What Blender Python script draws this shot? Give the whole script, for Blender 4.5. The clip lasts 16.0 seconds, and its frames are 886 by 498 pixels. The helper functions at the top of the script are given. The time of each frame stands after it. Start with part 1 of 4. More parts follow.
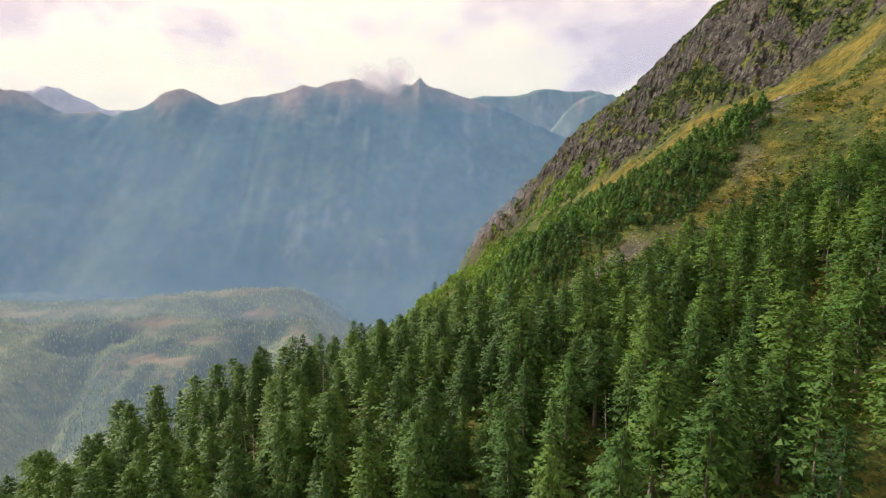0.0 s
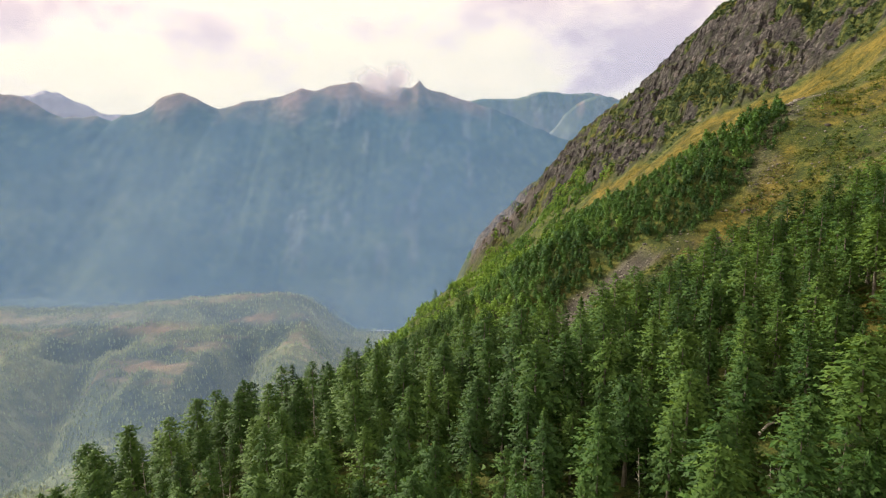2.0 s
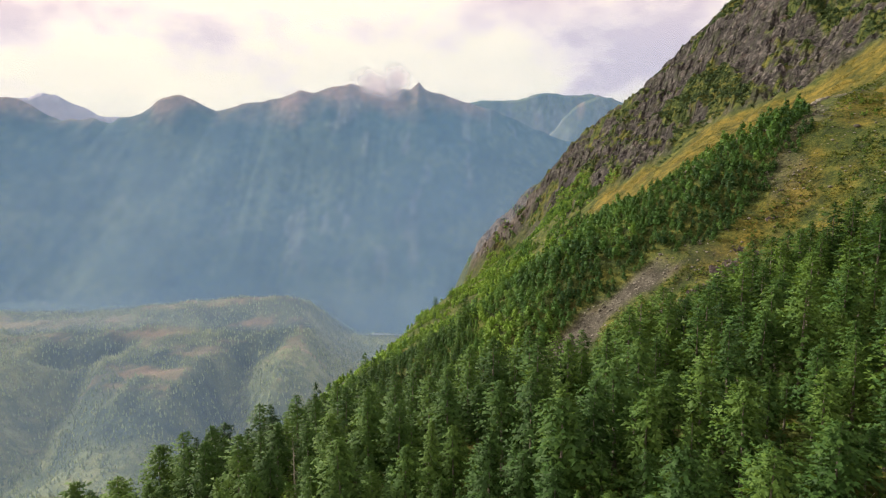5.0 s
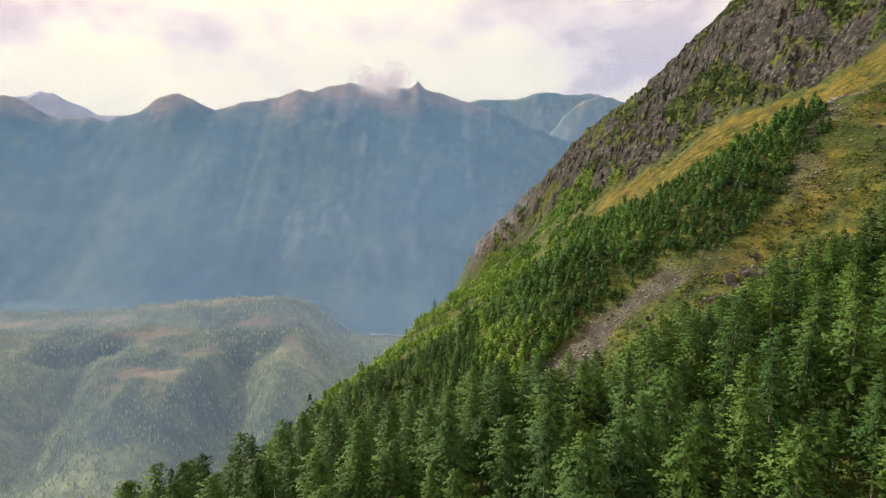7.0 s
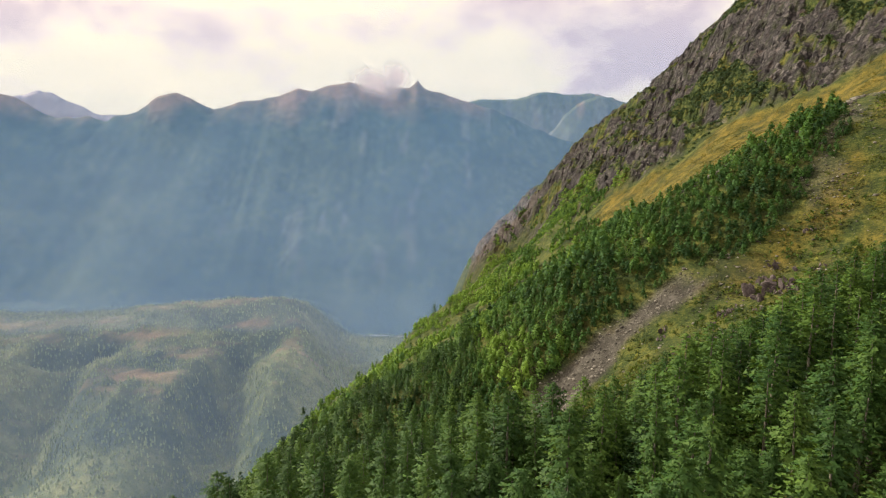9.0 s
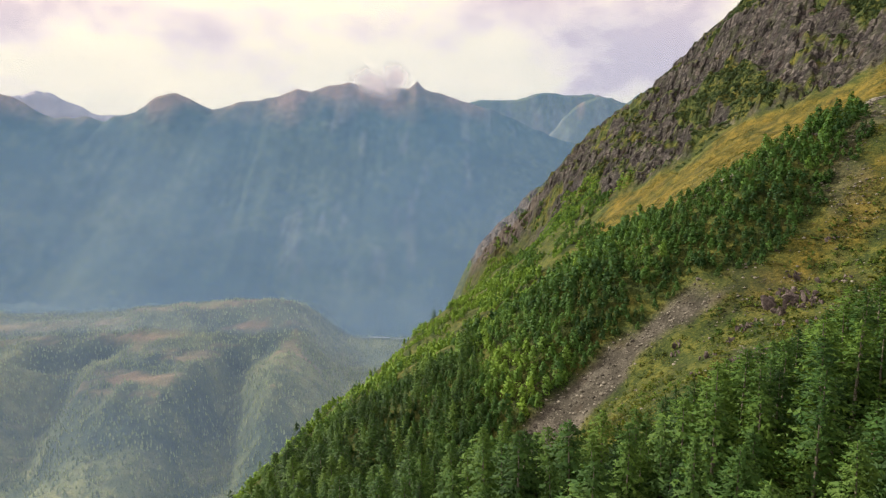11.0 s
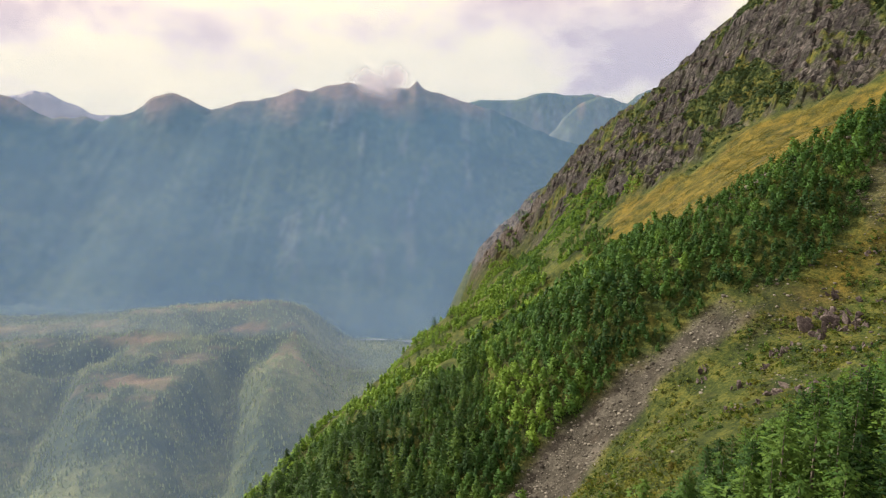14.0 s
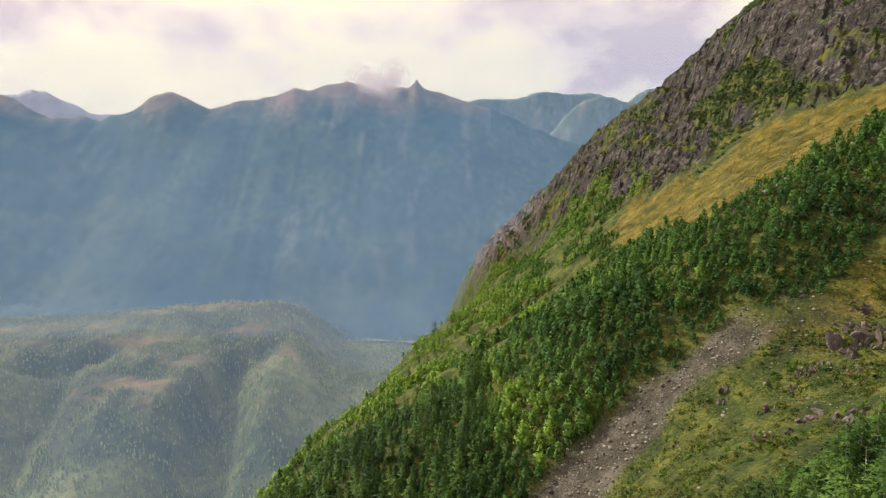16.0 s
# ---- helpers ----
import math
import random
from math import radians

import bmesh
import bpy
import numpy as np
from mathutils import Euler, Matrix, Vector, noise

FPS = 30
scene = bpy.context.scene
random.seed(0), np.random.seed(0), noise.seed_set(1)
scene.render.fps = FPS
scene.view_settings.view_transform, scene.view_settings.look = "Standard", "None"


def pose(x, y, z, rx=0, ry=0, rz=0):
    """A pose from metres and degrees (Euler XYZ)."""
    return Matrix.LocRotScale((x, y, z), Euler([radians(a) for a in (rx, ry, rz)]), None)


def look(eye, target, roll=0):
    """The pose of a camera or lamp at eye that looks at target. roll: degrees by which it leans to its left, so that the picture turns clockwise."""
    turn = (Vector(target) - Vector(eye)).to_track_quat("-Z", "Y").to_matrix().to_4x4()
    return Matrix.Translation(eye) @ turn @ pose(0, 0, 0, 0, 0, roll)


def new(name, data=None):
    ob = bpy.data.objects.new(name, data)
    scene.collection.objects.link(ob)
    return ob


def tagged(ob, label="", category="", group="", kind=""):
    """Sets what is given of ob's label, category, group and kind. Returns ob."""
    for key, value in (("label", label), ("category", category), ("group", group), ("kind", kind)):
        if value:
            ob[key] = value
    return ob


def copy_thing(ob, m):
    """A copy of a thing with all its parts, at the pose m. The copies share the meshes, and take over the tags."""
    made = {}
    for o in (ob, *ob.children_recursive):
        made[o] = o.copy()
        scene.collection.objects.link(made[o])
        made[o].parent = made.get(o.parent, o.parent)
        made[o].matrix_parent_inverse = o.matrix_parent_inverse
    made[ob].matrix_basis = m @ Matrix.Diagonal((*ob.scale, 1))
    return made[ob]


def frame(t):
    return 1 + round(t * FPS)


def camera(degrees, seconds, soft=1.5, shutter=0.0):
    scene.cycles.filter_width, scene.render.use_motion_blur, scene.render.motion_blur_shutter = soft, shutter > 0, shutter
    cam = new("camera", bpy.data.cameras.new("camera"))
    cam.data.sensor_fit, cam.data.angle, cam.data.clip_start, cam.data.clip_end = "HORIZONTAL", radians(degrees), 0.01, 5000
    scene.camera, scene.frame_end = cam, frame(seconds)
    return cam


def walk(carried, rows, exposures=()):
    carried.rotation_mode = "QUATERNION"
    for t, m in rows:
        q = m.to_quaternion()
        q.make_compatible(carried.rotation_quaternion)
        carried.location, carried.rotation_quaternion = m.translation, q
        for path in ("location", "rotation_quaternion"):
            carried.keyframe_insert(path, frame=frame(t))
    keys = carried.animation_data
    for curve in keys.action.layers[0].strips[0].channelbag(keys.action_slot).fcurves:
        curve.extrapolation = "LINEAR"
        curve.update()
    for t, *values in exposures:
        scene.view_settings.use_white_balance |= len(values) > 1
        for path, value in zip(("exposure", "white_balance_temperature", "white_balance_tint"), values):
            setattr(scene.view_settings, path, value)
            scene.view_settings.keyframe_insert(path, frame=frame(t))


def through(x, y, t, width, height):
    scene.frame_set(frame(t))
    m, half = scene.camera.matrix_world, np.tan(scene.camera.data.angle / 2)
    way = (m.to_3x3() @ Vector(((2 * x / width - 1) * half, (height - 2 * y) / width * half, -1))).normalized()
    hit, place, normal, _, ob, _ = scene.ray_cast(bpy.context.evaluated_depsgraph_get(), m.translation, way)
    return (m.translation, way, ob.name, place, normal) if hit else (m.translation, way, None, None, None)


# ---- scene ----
cam = camera(79.4, 16.0, soft=1.2)
METRES, EYE, TILT, LEAN, TURN = 100.0, 0.0, -7.0, 0.0, 0.0
ROWS = [
    (0.0, 0.0, 0.0, 0.0, 0.0, 0.0, -0.0),
    (0.5, -0.0021, 0.0356, 0.0136, 0.02, 0.07, 0.08),
    (1.0, -0.0038, 0.0673, 0.0255, 0.02, 0.13, 0.13),
    (1.5, -0.0053, 0.1006, 0.037, 0.01, 0.21, 0.2),
    (2.0, -0.007, 0.1322, 0.0469, -0.0, 0.28, 0.25),
    (2.5, -0.0086, 0.1631, 0.0556, -0.01, 0.31, 0.3),
    (3.0, -0.0096, 0.1935, 0.0631, -0.01, 0.38, 0.34),
    (3.5, -0.0106, 0.2229, 0.0703, 0.01, 0.42, 0.37),
    (4.0, -0.0114, 0.2541, 0.0774, 0.0, 0.46, 0.37),
    (6.5, -0.0138, 0.4017, 0.1094, -0.1, 0.43, 0.3),
    (7.0, -0.0148, 0.4317, 0.1172, -0.13, 0.39, 0.28),
    (7.5, -0.0163, 0.4597, 0.1249, -0.14, 0.37, 0.26),
    (8.0, -0.0173, 0.4918, 0.1339, -0.15, 0.33, 0.26),
    (8.5, -0.0182, 0.522, 0.1426, -0.18, 0.32, 0.25),
    (9.0, -0.019, 0.5523, 0.1509, -0.19, 0.35, 0.23),
    (11.5, -0.0233, 0.6963, 0.1912, -0.25, 0.42, 0.16),
    (12.0, -0.0246, 0.724, 0.1992, -0.26, 0.43, 0.15),
    (12.5, -0.0261, 0.7555, 0.2084, -0.26, 0.44, 0.15),
    (13.0, -0.0278, 0.7848, 0.2169, -0.27, 0.44, 0.14),
    (13.5, -0.0291, 0.8143, 0.2259, -0.27, 0.43, 0.17),
    (14.0, -0.0308, 0.8436, 0.2347, -0.28, 0.41, 0.17),
    (14.5, -0.0326, 0.873, 0.244, -0.29, 0.38, 0.18),
    (15.0, -0.0343, 0.9023, 0.2532, -0.3, 0.37, 0.2),
    (15.5, -0.0355, 0.9318, 0.2623, -0.3, 0.34, 0.22),
    (16.0, -0.0367, 0.9609, 0.2713, -0.3, 0.32, 0.21),
]
walk(cam, [(t, pose(0, 0, EYE, TILT, LEAN, TURN) @ pose(METRES * x, METRES * y, METRES * z, 90 + pitch, roll, yaw)) for t, x, y, z, yaw, pitch, roll in ROWS],
     [(0.0, 0.19), (7.0, 0.11), (16.0, 0.05)])

# ---- world, sun ----
SUN_AZIMUTH, SUN_HEIGHT = radians(-64), radians(31)      # from straight ahead, minus: to the left


def link(tree, a, b):
    tree.links.new(a, b)


def node(tree, kind, **values):
    n = tree.nodes.new(kind)
    for key, v in values.items():
        n.inputs[key.replace("_", " ")].default_value = v
    return n


def ramp(tree, fac, stops, interpolation="LINEAR"):
    n = tree.nodes.new("ShaderNodeValToRGB")
    n.color_ramp.interpolation = interpolation
    while len(n.color_ramp.elements) < len(stops):
        n.color_ramp.elements.new(0.5)
    for e, (at, colour) in zip(n.color_ramp.elements, stops):
        e.position, e.color = at, (*colour, 1)
    link(tree, fac, n.inputs["Fac"])
    return n.outputs["Color"]


def mix(tree, fac, a, b, blend="MIX"):
    n = tree.nodes.new("ShaderNodeMix")
    n.data_type, n.blend_type = "RGBA", blend
    for socket, v in ((n.inputs["Factor"], fac), (n.inputs["A"], a), (n.inputs["B"], b)):
        if hasattr(v, "is_linked"):
            link(tree, v, socket)
        elif isinstance(v, tuple):
            socket.default_value = (*v, 1)
        else:
            socket.default_value = v
    return n.outputs["Result"]


def maths(tree, operation, a, b=0.0, clamp=False):
    n = tree.nodes.new("ShaderNodeMath")
    n.operation, n.use_clamp = operation, clamp
    for socket, v in zip(n.inputs, (a, b)):
        if hasattr(v, "is_linked"):
            link(tree, v, socket)
        else:
            socket.default_value = v
    return n.outputs[0]


def grain(tree, vector, scale, detail=4.0, rough=0.55, stretch=None, turn=None):
    if stretch or turn:
        m = tree.nodes.new("ShaderNodeMapping")
        m.inputs["Scale"].default_value = stretch or (1, 1, 1)
        m.inputs["Rotation"].default_value = turn or (0, 0, 0)
        link(tree, vector, m.inputs["Vector"])
        vector = m.outputs["Vector"]
    n = node(tree, "ShaderNodeTexNoise", Scale=scale, Detail=detail, Roughness=rough)
    link(tree, vector, n.inputs["Vector"])
    return n.outputs["Fac"]


world = bpy.data.worlds.new("sky")
scene.world = world
world.use_nodes = True
wt = world.node_tree
wt.nodes.clear()
sky = wt.nodes.new("ShaderNodeTexSky")
sky.sky_type, sky.sun_disc = "NISHITA", False
sky.sun_elevation, sky.sun_rotation = SUN_HEIGHT, SUN_AZIMUTH
coord = wt.nodes.new("ShaderNodeTexCoord").outputs["Generated"]
cover = grain(wt, coord, 3.0, 7, 0.55, (1.0, 1.0, 2.2))
streak = grain(wt, coord, 8.0, 6, 0.6, (1.0, 1.0, 1.8))


def toward(x, y, z, near, far):
    """1 within `near` degrees of a direction, falling to 0 at `far` degrees."""
    n = wt.nodes.new("ShaderNodeVectorMath")
    n.operation = "DOT_PRODUCT"
    link(wt, coord, n.inputs[0])
    n.inputs[1].default_value = Vector((x, y, z)).normalized()
    r = wt.nodes.new("ShaderNodeMapRange")
    r.interpolation_type = "SMOOTHSTEP"
    r.inputs["From Min"].default_value, r.inputs["From Max"].default_value = math.cos(radians(far)), math.cos(radians(near))
    link(wt, n.outputs["Value"], r.inputs["Value"])
    return r.outputs[0]


both = maths(wt, "ADD", maths(wt, "MULTIPLY", cover, 0.75), maths(wt, "SUBTRACT", maths(wt, "MULTIPLY", streak, 0.75), 0.24))
for direction, near, far, amount in (((0.36, 1, 0.25), 2, 12, -0.12), ((-0.84, 1, 0.25), 1, 8, -0.10), ((-0.66, 1, 0.17), 3, 8, 0.10), ((-0.80, 1, 0.30), 1, 6, -0.08), ((-0.35, 1, 0.24), 2, 8, -0.05),
                                     ((0.13, 1, 0.20), 1, 7, 0.08), ((-0.15, 1, 0.33), 3, 18, 0.05), ((0.62, 1, 0.30), 2, 9, 0.10)):
    both = maths(wt, "ADD", both, maths(wt, "MULTIPLY", toward(*direction, near, far), amount))
rise = wt.nodes.new("ShaderNodeSeparateXYZ")
link(wt, coord, rise.inputs[0])
low_sky = wt.nodes.new("ShaderNodeMapRange")                # the cloud thins towards the horizon
low_sky.interpolation_type = "SMOOTHSTEP"
for key, v in (("From Min", 0.12), ("From Max", 0.27), ("To Min", 0.07), ("To Max", 0.0)):
    low_sky.inputs[key].default_value = v
link(wt, rise.outputs[2], low_sky.inputs["Value"])
both = maths(wt, "ADD", both, low_sky.outputs[0])
cloud = ramp(wt, both, [(0.35, (0.72, 0.585, 0.62)), (0.43, (0.88, 0.735, 0.715)), (0.50, (1.0, 0.86, 0.745)), (0.58, (1.08, 0.95, 0.73))])
glow = ramp(wt, toward(math.sin(SUN_AZIMUTH) * math.cos(SUN_HEIGHT), math.cos(SUN_AZIMUTH) * math.cos(SUN_HEIGHT), math.sin(SUN_HEIGHT), 8, 150),
            [(0.0, (0.30, 0.33, 0.40)), (0.24, (0.95, 0.95, 0.98)), (0.62, (0.97, 0.955, 0.94)), (1.0, (1.12, 1.07, 0.98))])
cloud = mix(wt, 1.0, cloud, glow, "MULTIPLY")
blue = mix(wt, 1.0, sky.outputs["Color"], (0.09, 0.09, 0.09), "MULTIPLY")
whole = mix(wt, 0.93, blue, cloud)
back = node(wt, "ShaderNodeBackground", Strength=1.15)
link(wt, whole, back.inputs["Color"])
link(wt, back.outputs[0], wt.nodes.new("ShaderNodeOutputWorld").inputs["Surface"])

sun = new("sun", bpy.data.lights.new("sun", "SUN"))
sun.data.energy, sun.data.angle, sun.data.color = 5.0, radians(2.0), (1.0, 0.90, 0.70)
to_sun = Vector((math.sin(SUN_AZIMUTH) * math.cos(SUN_HEIGHT), math.cos(SUN_AZIMUTH) * math.cos(SUN_HEIGHT), math.sin(SUN_HEIGHT)))
sun.matrix_world = look((0, 0, 900), Vector((0, 0, 900)) - to_sun)


# ---- materials ----
def material(name):
    m = bpy.data.materials.new(name)
    m.use_nodes = True
    t = m.node_tree
    t.nodes.clear()
    return m, t, t.nodes.new("ShaderNodeOutputMaterial")


def spot(tree):
    return tree.nodes.new("ShaderNodeNewGeometry").outputs["Position"]


def island(tree):
    return tree.nodes.new("ShaderNodeNewGeometry").outputs["Random Per Island"]


def own(tree):
    return tree.nodes.new("ShaderNodeObjectInfo").outputs["Random"]


def bumped(tree, height, strength, distance):
    n = node(tree, "ShaderNodeBump", Strength=strength, Distance=distance)
    link(tree, height, n.inputs["Height"])
    return n.outputs["Normal"]


def solid(tree, out, colour, rough=0.8, normal=None, metallic=0.0, spec=0.3):
    n = node(tree, "ShaderNodeBsdfPrincipled", Roughness=rough, Metallic=metallic)
    n.inputs["Specular IOR Level"].default_value = spec
    if hasattr(colour, "is_linked"):
        link(tree, colour, n.inputs["Base Color"])
    else:
        n.inputs["Base Color"].default_value = (*colour, 1)
    if normal is not None:
        link(tree, normal, n.inputs["Normal"])
    link(tree, n.outputs[0], out.inputs["Surface"])
    return n


def foliage(name, dark, mid, light, patch=0.06, through=0.3, by_object=True, rusty=None, uneven=0.7, per_plant=0.45, by_leaf=0.3):
    """Leaves: tint by leaf, by plant and by stand, and some light coming through."""
    m, t, out = material(name)
    where = spot(t)
    leaf = island(t)
    stand = grain(t, where, patch, 4, 0.6)
    value = maths(t, "ADD", maths(t, "MULTIPLY", maths(t, "SUBTRACT", leaf, 0.5), by_leaf), maths(t, "ADD", maths(t, "MULTIPLY", maths(t, "SUBTRACT", stand, 0.5), uneven), 0.55))
    if by_object:
        value = maths(t, "ADD", value, maths(t, "MULTIPLY", maths(t, "SUBTRACT", own(t), 0.5), per_plant))
    else:                                                         # each plant of a joined mesh carries its own number
        plant_number = t.nodes.new("ShaderNodeAttribute")
        plant_number.attribute_name = "zone"
        value = maths(t, "ADD", value, maths(t, "MULTIPLY", maths(t, "SUBTRACT", plant_number.outputs["Fac"], 0.5), per_plant))
    colour = ramp(t, value, [(0.22, dark), (0.52, mid), (0.86, light)])
    if rusty:
        chosen = ramp(t, grain(t, where, patch * 2.7, 3), [(0.56, (0, 0, 0)), (0.68, (1, 1, 1))])
        colour = mix(t, maths(t, "MULTIPLY", chosen, 0.45), colour, rusty)
    p = node(t, "ShaderNodeBsdfPrincipled", Roughness=0.6)
    p.inputs["Specular IOR Level"].default_value = 0.2
    link(t, colour, p.inputs["Base Color"])
    tr = t.nodes.new("ShaderNodeBsdfTranslucent")
    link(t, mix(t, 0.5, colour, (0.16, 0.22, 0.02)), tr.inputs["Color"])
    ms = node(t, "ShaderNodeMixShader", Fac=through)
    link(t, p.outputs[0], ms.inputs[1])
    link(t, tr.outputs[0], ms.inputs[2])
    link(t, ms.outputs[0], out.inputs["Surface"])
    return m


NEEDLES = foliage("conifer_needles", (0.015, 0.044, 0.016), (0.046, 0.112, 0.026), (0.130, 0.222, 0.042), 0.07, 0.3, True, None, 0.7, 0.26, 0.22)
STAND_NEEDLES = foliage("stand_needles", (0.012, 0.042, 0.014), (0.038, 0.10, 0.022), (0.11, 0.20, 0.036), 0.05, 0.3, False, None, 0.9, 0.55)
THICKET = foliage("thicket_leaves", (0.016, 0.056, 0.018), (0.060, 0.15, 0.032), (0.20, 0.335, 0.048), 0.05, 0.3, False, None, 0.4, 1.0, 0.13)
# valley needles are painted far paler than near ones, with sunlit brightness in the colour
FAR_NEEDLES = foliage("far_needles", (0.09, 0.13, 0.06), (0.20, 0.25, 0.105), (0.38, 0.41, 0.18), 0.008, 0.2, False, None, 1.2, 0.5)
BRUSH = foliage("alder_leaves", (0.014, 0.046, 0.011), (0.045, 0.112, 0.02), (0.15, 0.25, 0.036), 0.025, 0.3, False, None, 1.5, 0.65)
# darker leaf colour for scrub on the shaded cliff, the shade put into it
SHADED_BRUSH = foliage("shaded_ledge_leaves", (0.015, 0.038, 0.016), (0.034, 0.068, 0.026), (0.085, 0.12, 0.04), 0.04, 0.12, False, None, 0.9, 0.5)
YELLOW_GRASS = foliage("yellow_grass", (0.05, 0.07, 0.012), (0.12, 0.105, 0.017), (0.22, 0.16, 0.026), 0.06, 0.25, False)
MEADOW = foliage("meadow_leaves", (0.028, 0.054, 0.012), (0.078, 0.11, 0.02), (0.17, 0.172, 0.03), 0.06, 0.25, False, (0.13, 0.07, 0.028), 1.3)


def bark_material():
    m, t, out = material("bark")
    c = grain(t, t.nodes.new("ShaderNodeTexCoord").outputs["Object"], 2.0, 5, 0.6, (4, 4, 0.7))
    solid(t, out, ramp(t, c, [(0.3, (0.09, 0.075, 0.06)), (0.7, (0.28, 0.25, 0.22))]), 0.9, bumped(t, c, 0.6, 0.05))
    return m


def dead_wood_material():
    m, t, out = material("dead_wood")
    c = grain(t, t.nodes.new("ShaderNodeTexCoord").outputs["Object"], 3.0, 5, 0.6, (4, 4, 0.5))
    solid(t, out, ramp(t, c, [(0.3, (0.24, 0.21, 0.18)), (0.7, (0.52, 0.48, 0.42))]), 0.85, bumped(t, c, 0.5, 0.03))
    return m


BARK, DEAD_WOOD = bark_material(), dead_wood_material()


def rock_colour(t, where):
    """Split purplish rock: tones by the block, dark joints, lichen. Gives colour and relief."""
    wander = t.nodes.new("ShaderNodeVectorMath")
    wander.operation = "MULTIPLY_ADD"
    shift = node(t, "ShaderNodeTexNoise", Scale=0.16, Detail=3.0)
    link(t, where, shift.inputs["Vector"])
    link(t, shift.outputs["Color"], wander.inputs[0])
    wander.inputs[1].default_value = (6, 6, 6)
    link(t, where, wander.inputs[2])
    lean = t.nodes.new("ShaderNodeMapping")
    lean.inputs["Rotation"].default_value, lean.inputs["Scale"].default_value = (0.3, 0.5, 0.45), (1.0, 0.45, 0.6)
    link(t, wander.outputs[0], lean.inputs["Vector"])
    joints = []
    for size in (0.17, 0.42):
        v = node(t, "ShaderNodeTexVoronoi", Scale=size)
        v.feature = "DISTANCE_TO_EDGE"
        link(t, lean.outputs[0], v.inputs["Vector"])
        joints.append(ramp(t, v.outputs["Distance"], [(0.0, (0, 0, 0)), (0.14, (1, 1, 1))]))
    tone = node(t, "ShaderNodeTexVoronoi", Scale=0.42)
    link(t, lean.outputs[0], tone.inputs["Vector"])
    block = t.nodes.new("ShaderNodeSeparateColor")
    link(t, tone.outputs["Color"], block.inputs[0])
    big = grain(t, where, 0.045, 5, 0.6)
    fine = grain(t, where, 0.5, 6, 0.65)
    c = ramp(t, maths(t, "ADD", maths(t, "MULTIPLY", big, 0.45), maths(t, "ADD", maths(t, "MULTIPLY", fine, 0.4), maths(t, "MULTIPLY", block.outputs[0], 0.15))),
             [(0.36, (0.014, 0.012, 0.016)), (0.5, (0.052, 0.046, 0.051)), (0.63, (0.155, 0.14, 0.141))])
    split = maths(t, "MULTIPLY", joints[0], maths(t, "ADD", maths(t, "MULTIPLY", joints[1], 0.6), 0.4))
    c = mix(t, maths(t, "ADD", maths(t, "MULTIPLY", split, 0.72), 0.28), (0.006, 0.006, 0.008), c)
    lichen = ramp(t, grain(t, where, 0.10, 5, 0.65), [(0.50, (0, 0, 0)), (0.64, (1, 1, 1))])
    relief = maths(t, "ADD", maths(t, "MULTIPLY", split, 0.5), maths(t, "ADD", maths(t, "MULTIPLY", fine, 0.4), maths(t, "MULTIPLY", block.outputs[1], 0.35)))
    return mix(t, maths(t, "MULTIPLY", lichen, 0.55), c, (0.036, 0.046, 0.018)), relief


def pale_stone_material():
    m, t, out = material("pale_stone")
    c = maths(t, "ADD", maths(t, "MULTIPLY", island(t), 0.6), maths(t, "MULTIPLY", grain(t, spot(t), 2.0, 4), 0.4))
    solid(t, out, ramp(t, c, [(0.2, (0.055, 0.05, 0.046)), (0.55, (0.15, 0.14, 0.125)), (0.9, (0.33, 0.31, 0.28))]), 0.9, bumped(t, c, 0.5, 0.1))
    return m


PALE_STONE = pale_stone_material()


def outcrop_material():
    m, t, out = material("purple_grey_rock")
    where = spot(t)
    c = maths(t, "ADD", maths(t, "MULTIPLY", grain(t, where, 0.35, 5, 0.6), 0.5), maths(t, "MULTIPLY", grain(t, where, 2.2, 5, 0.65), 0.5))
    solid(t, out, ramp(t, c, [(0.36, (0.03, 0.024, 0.028)), (0.5, (0.105, 0.085, 0.09)), (0.66, (0.25, 0.215, 0.205))]), 0.9, bumped(t, c, 0.8, 0.3))
    return m


OUTCROP = outcrop_material()


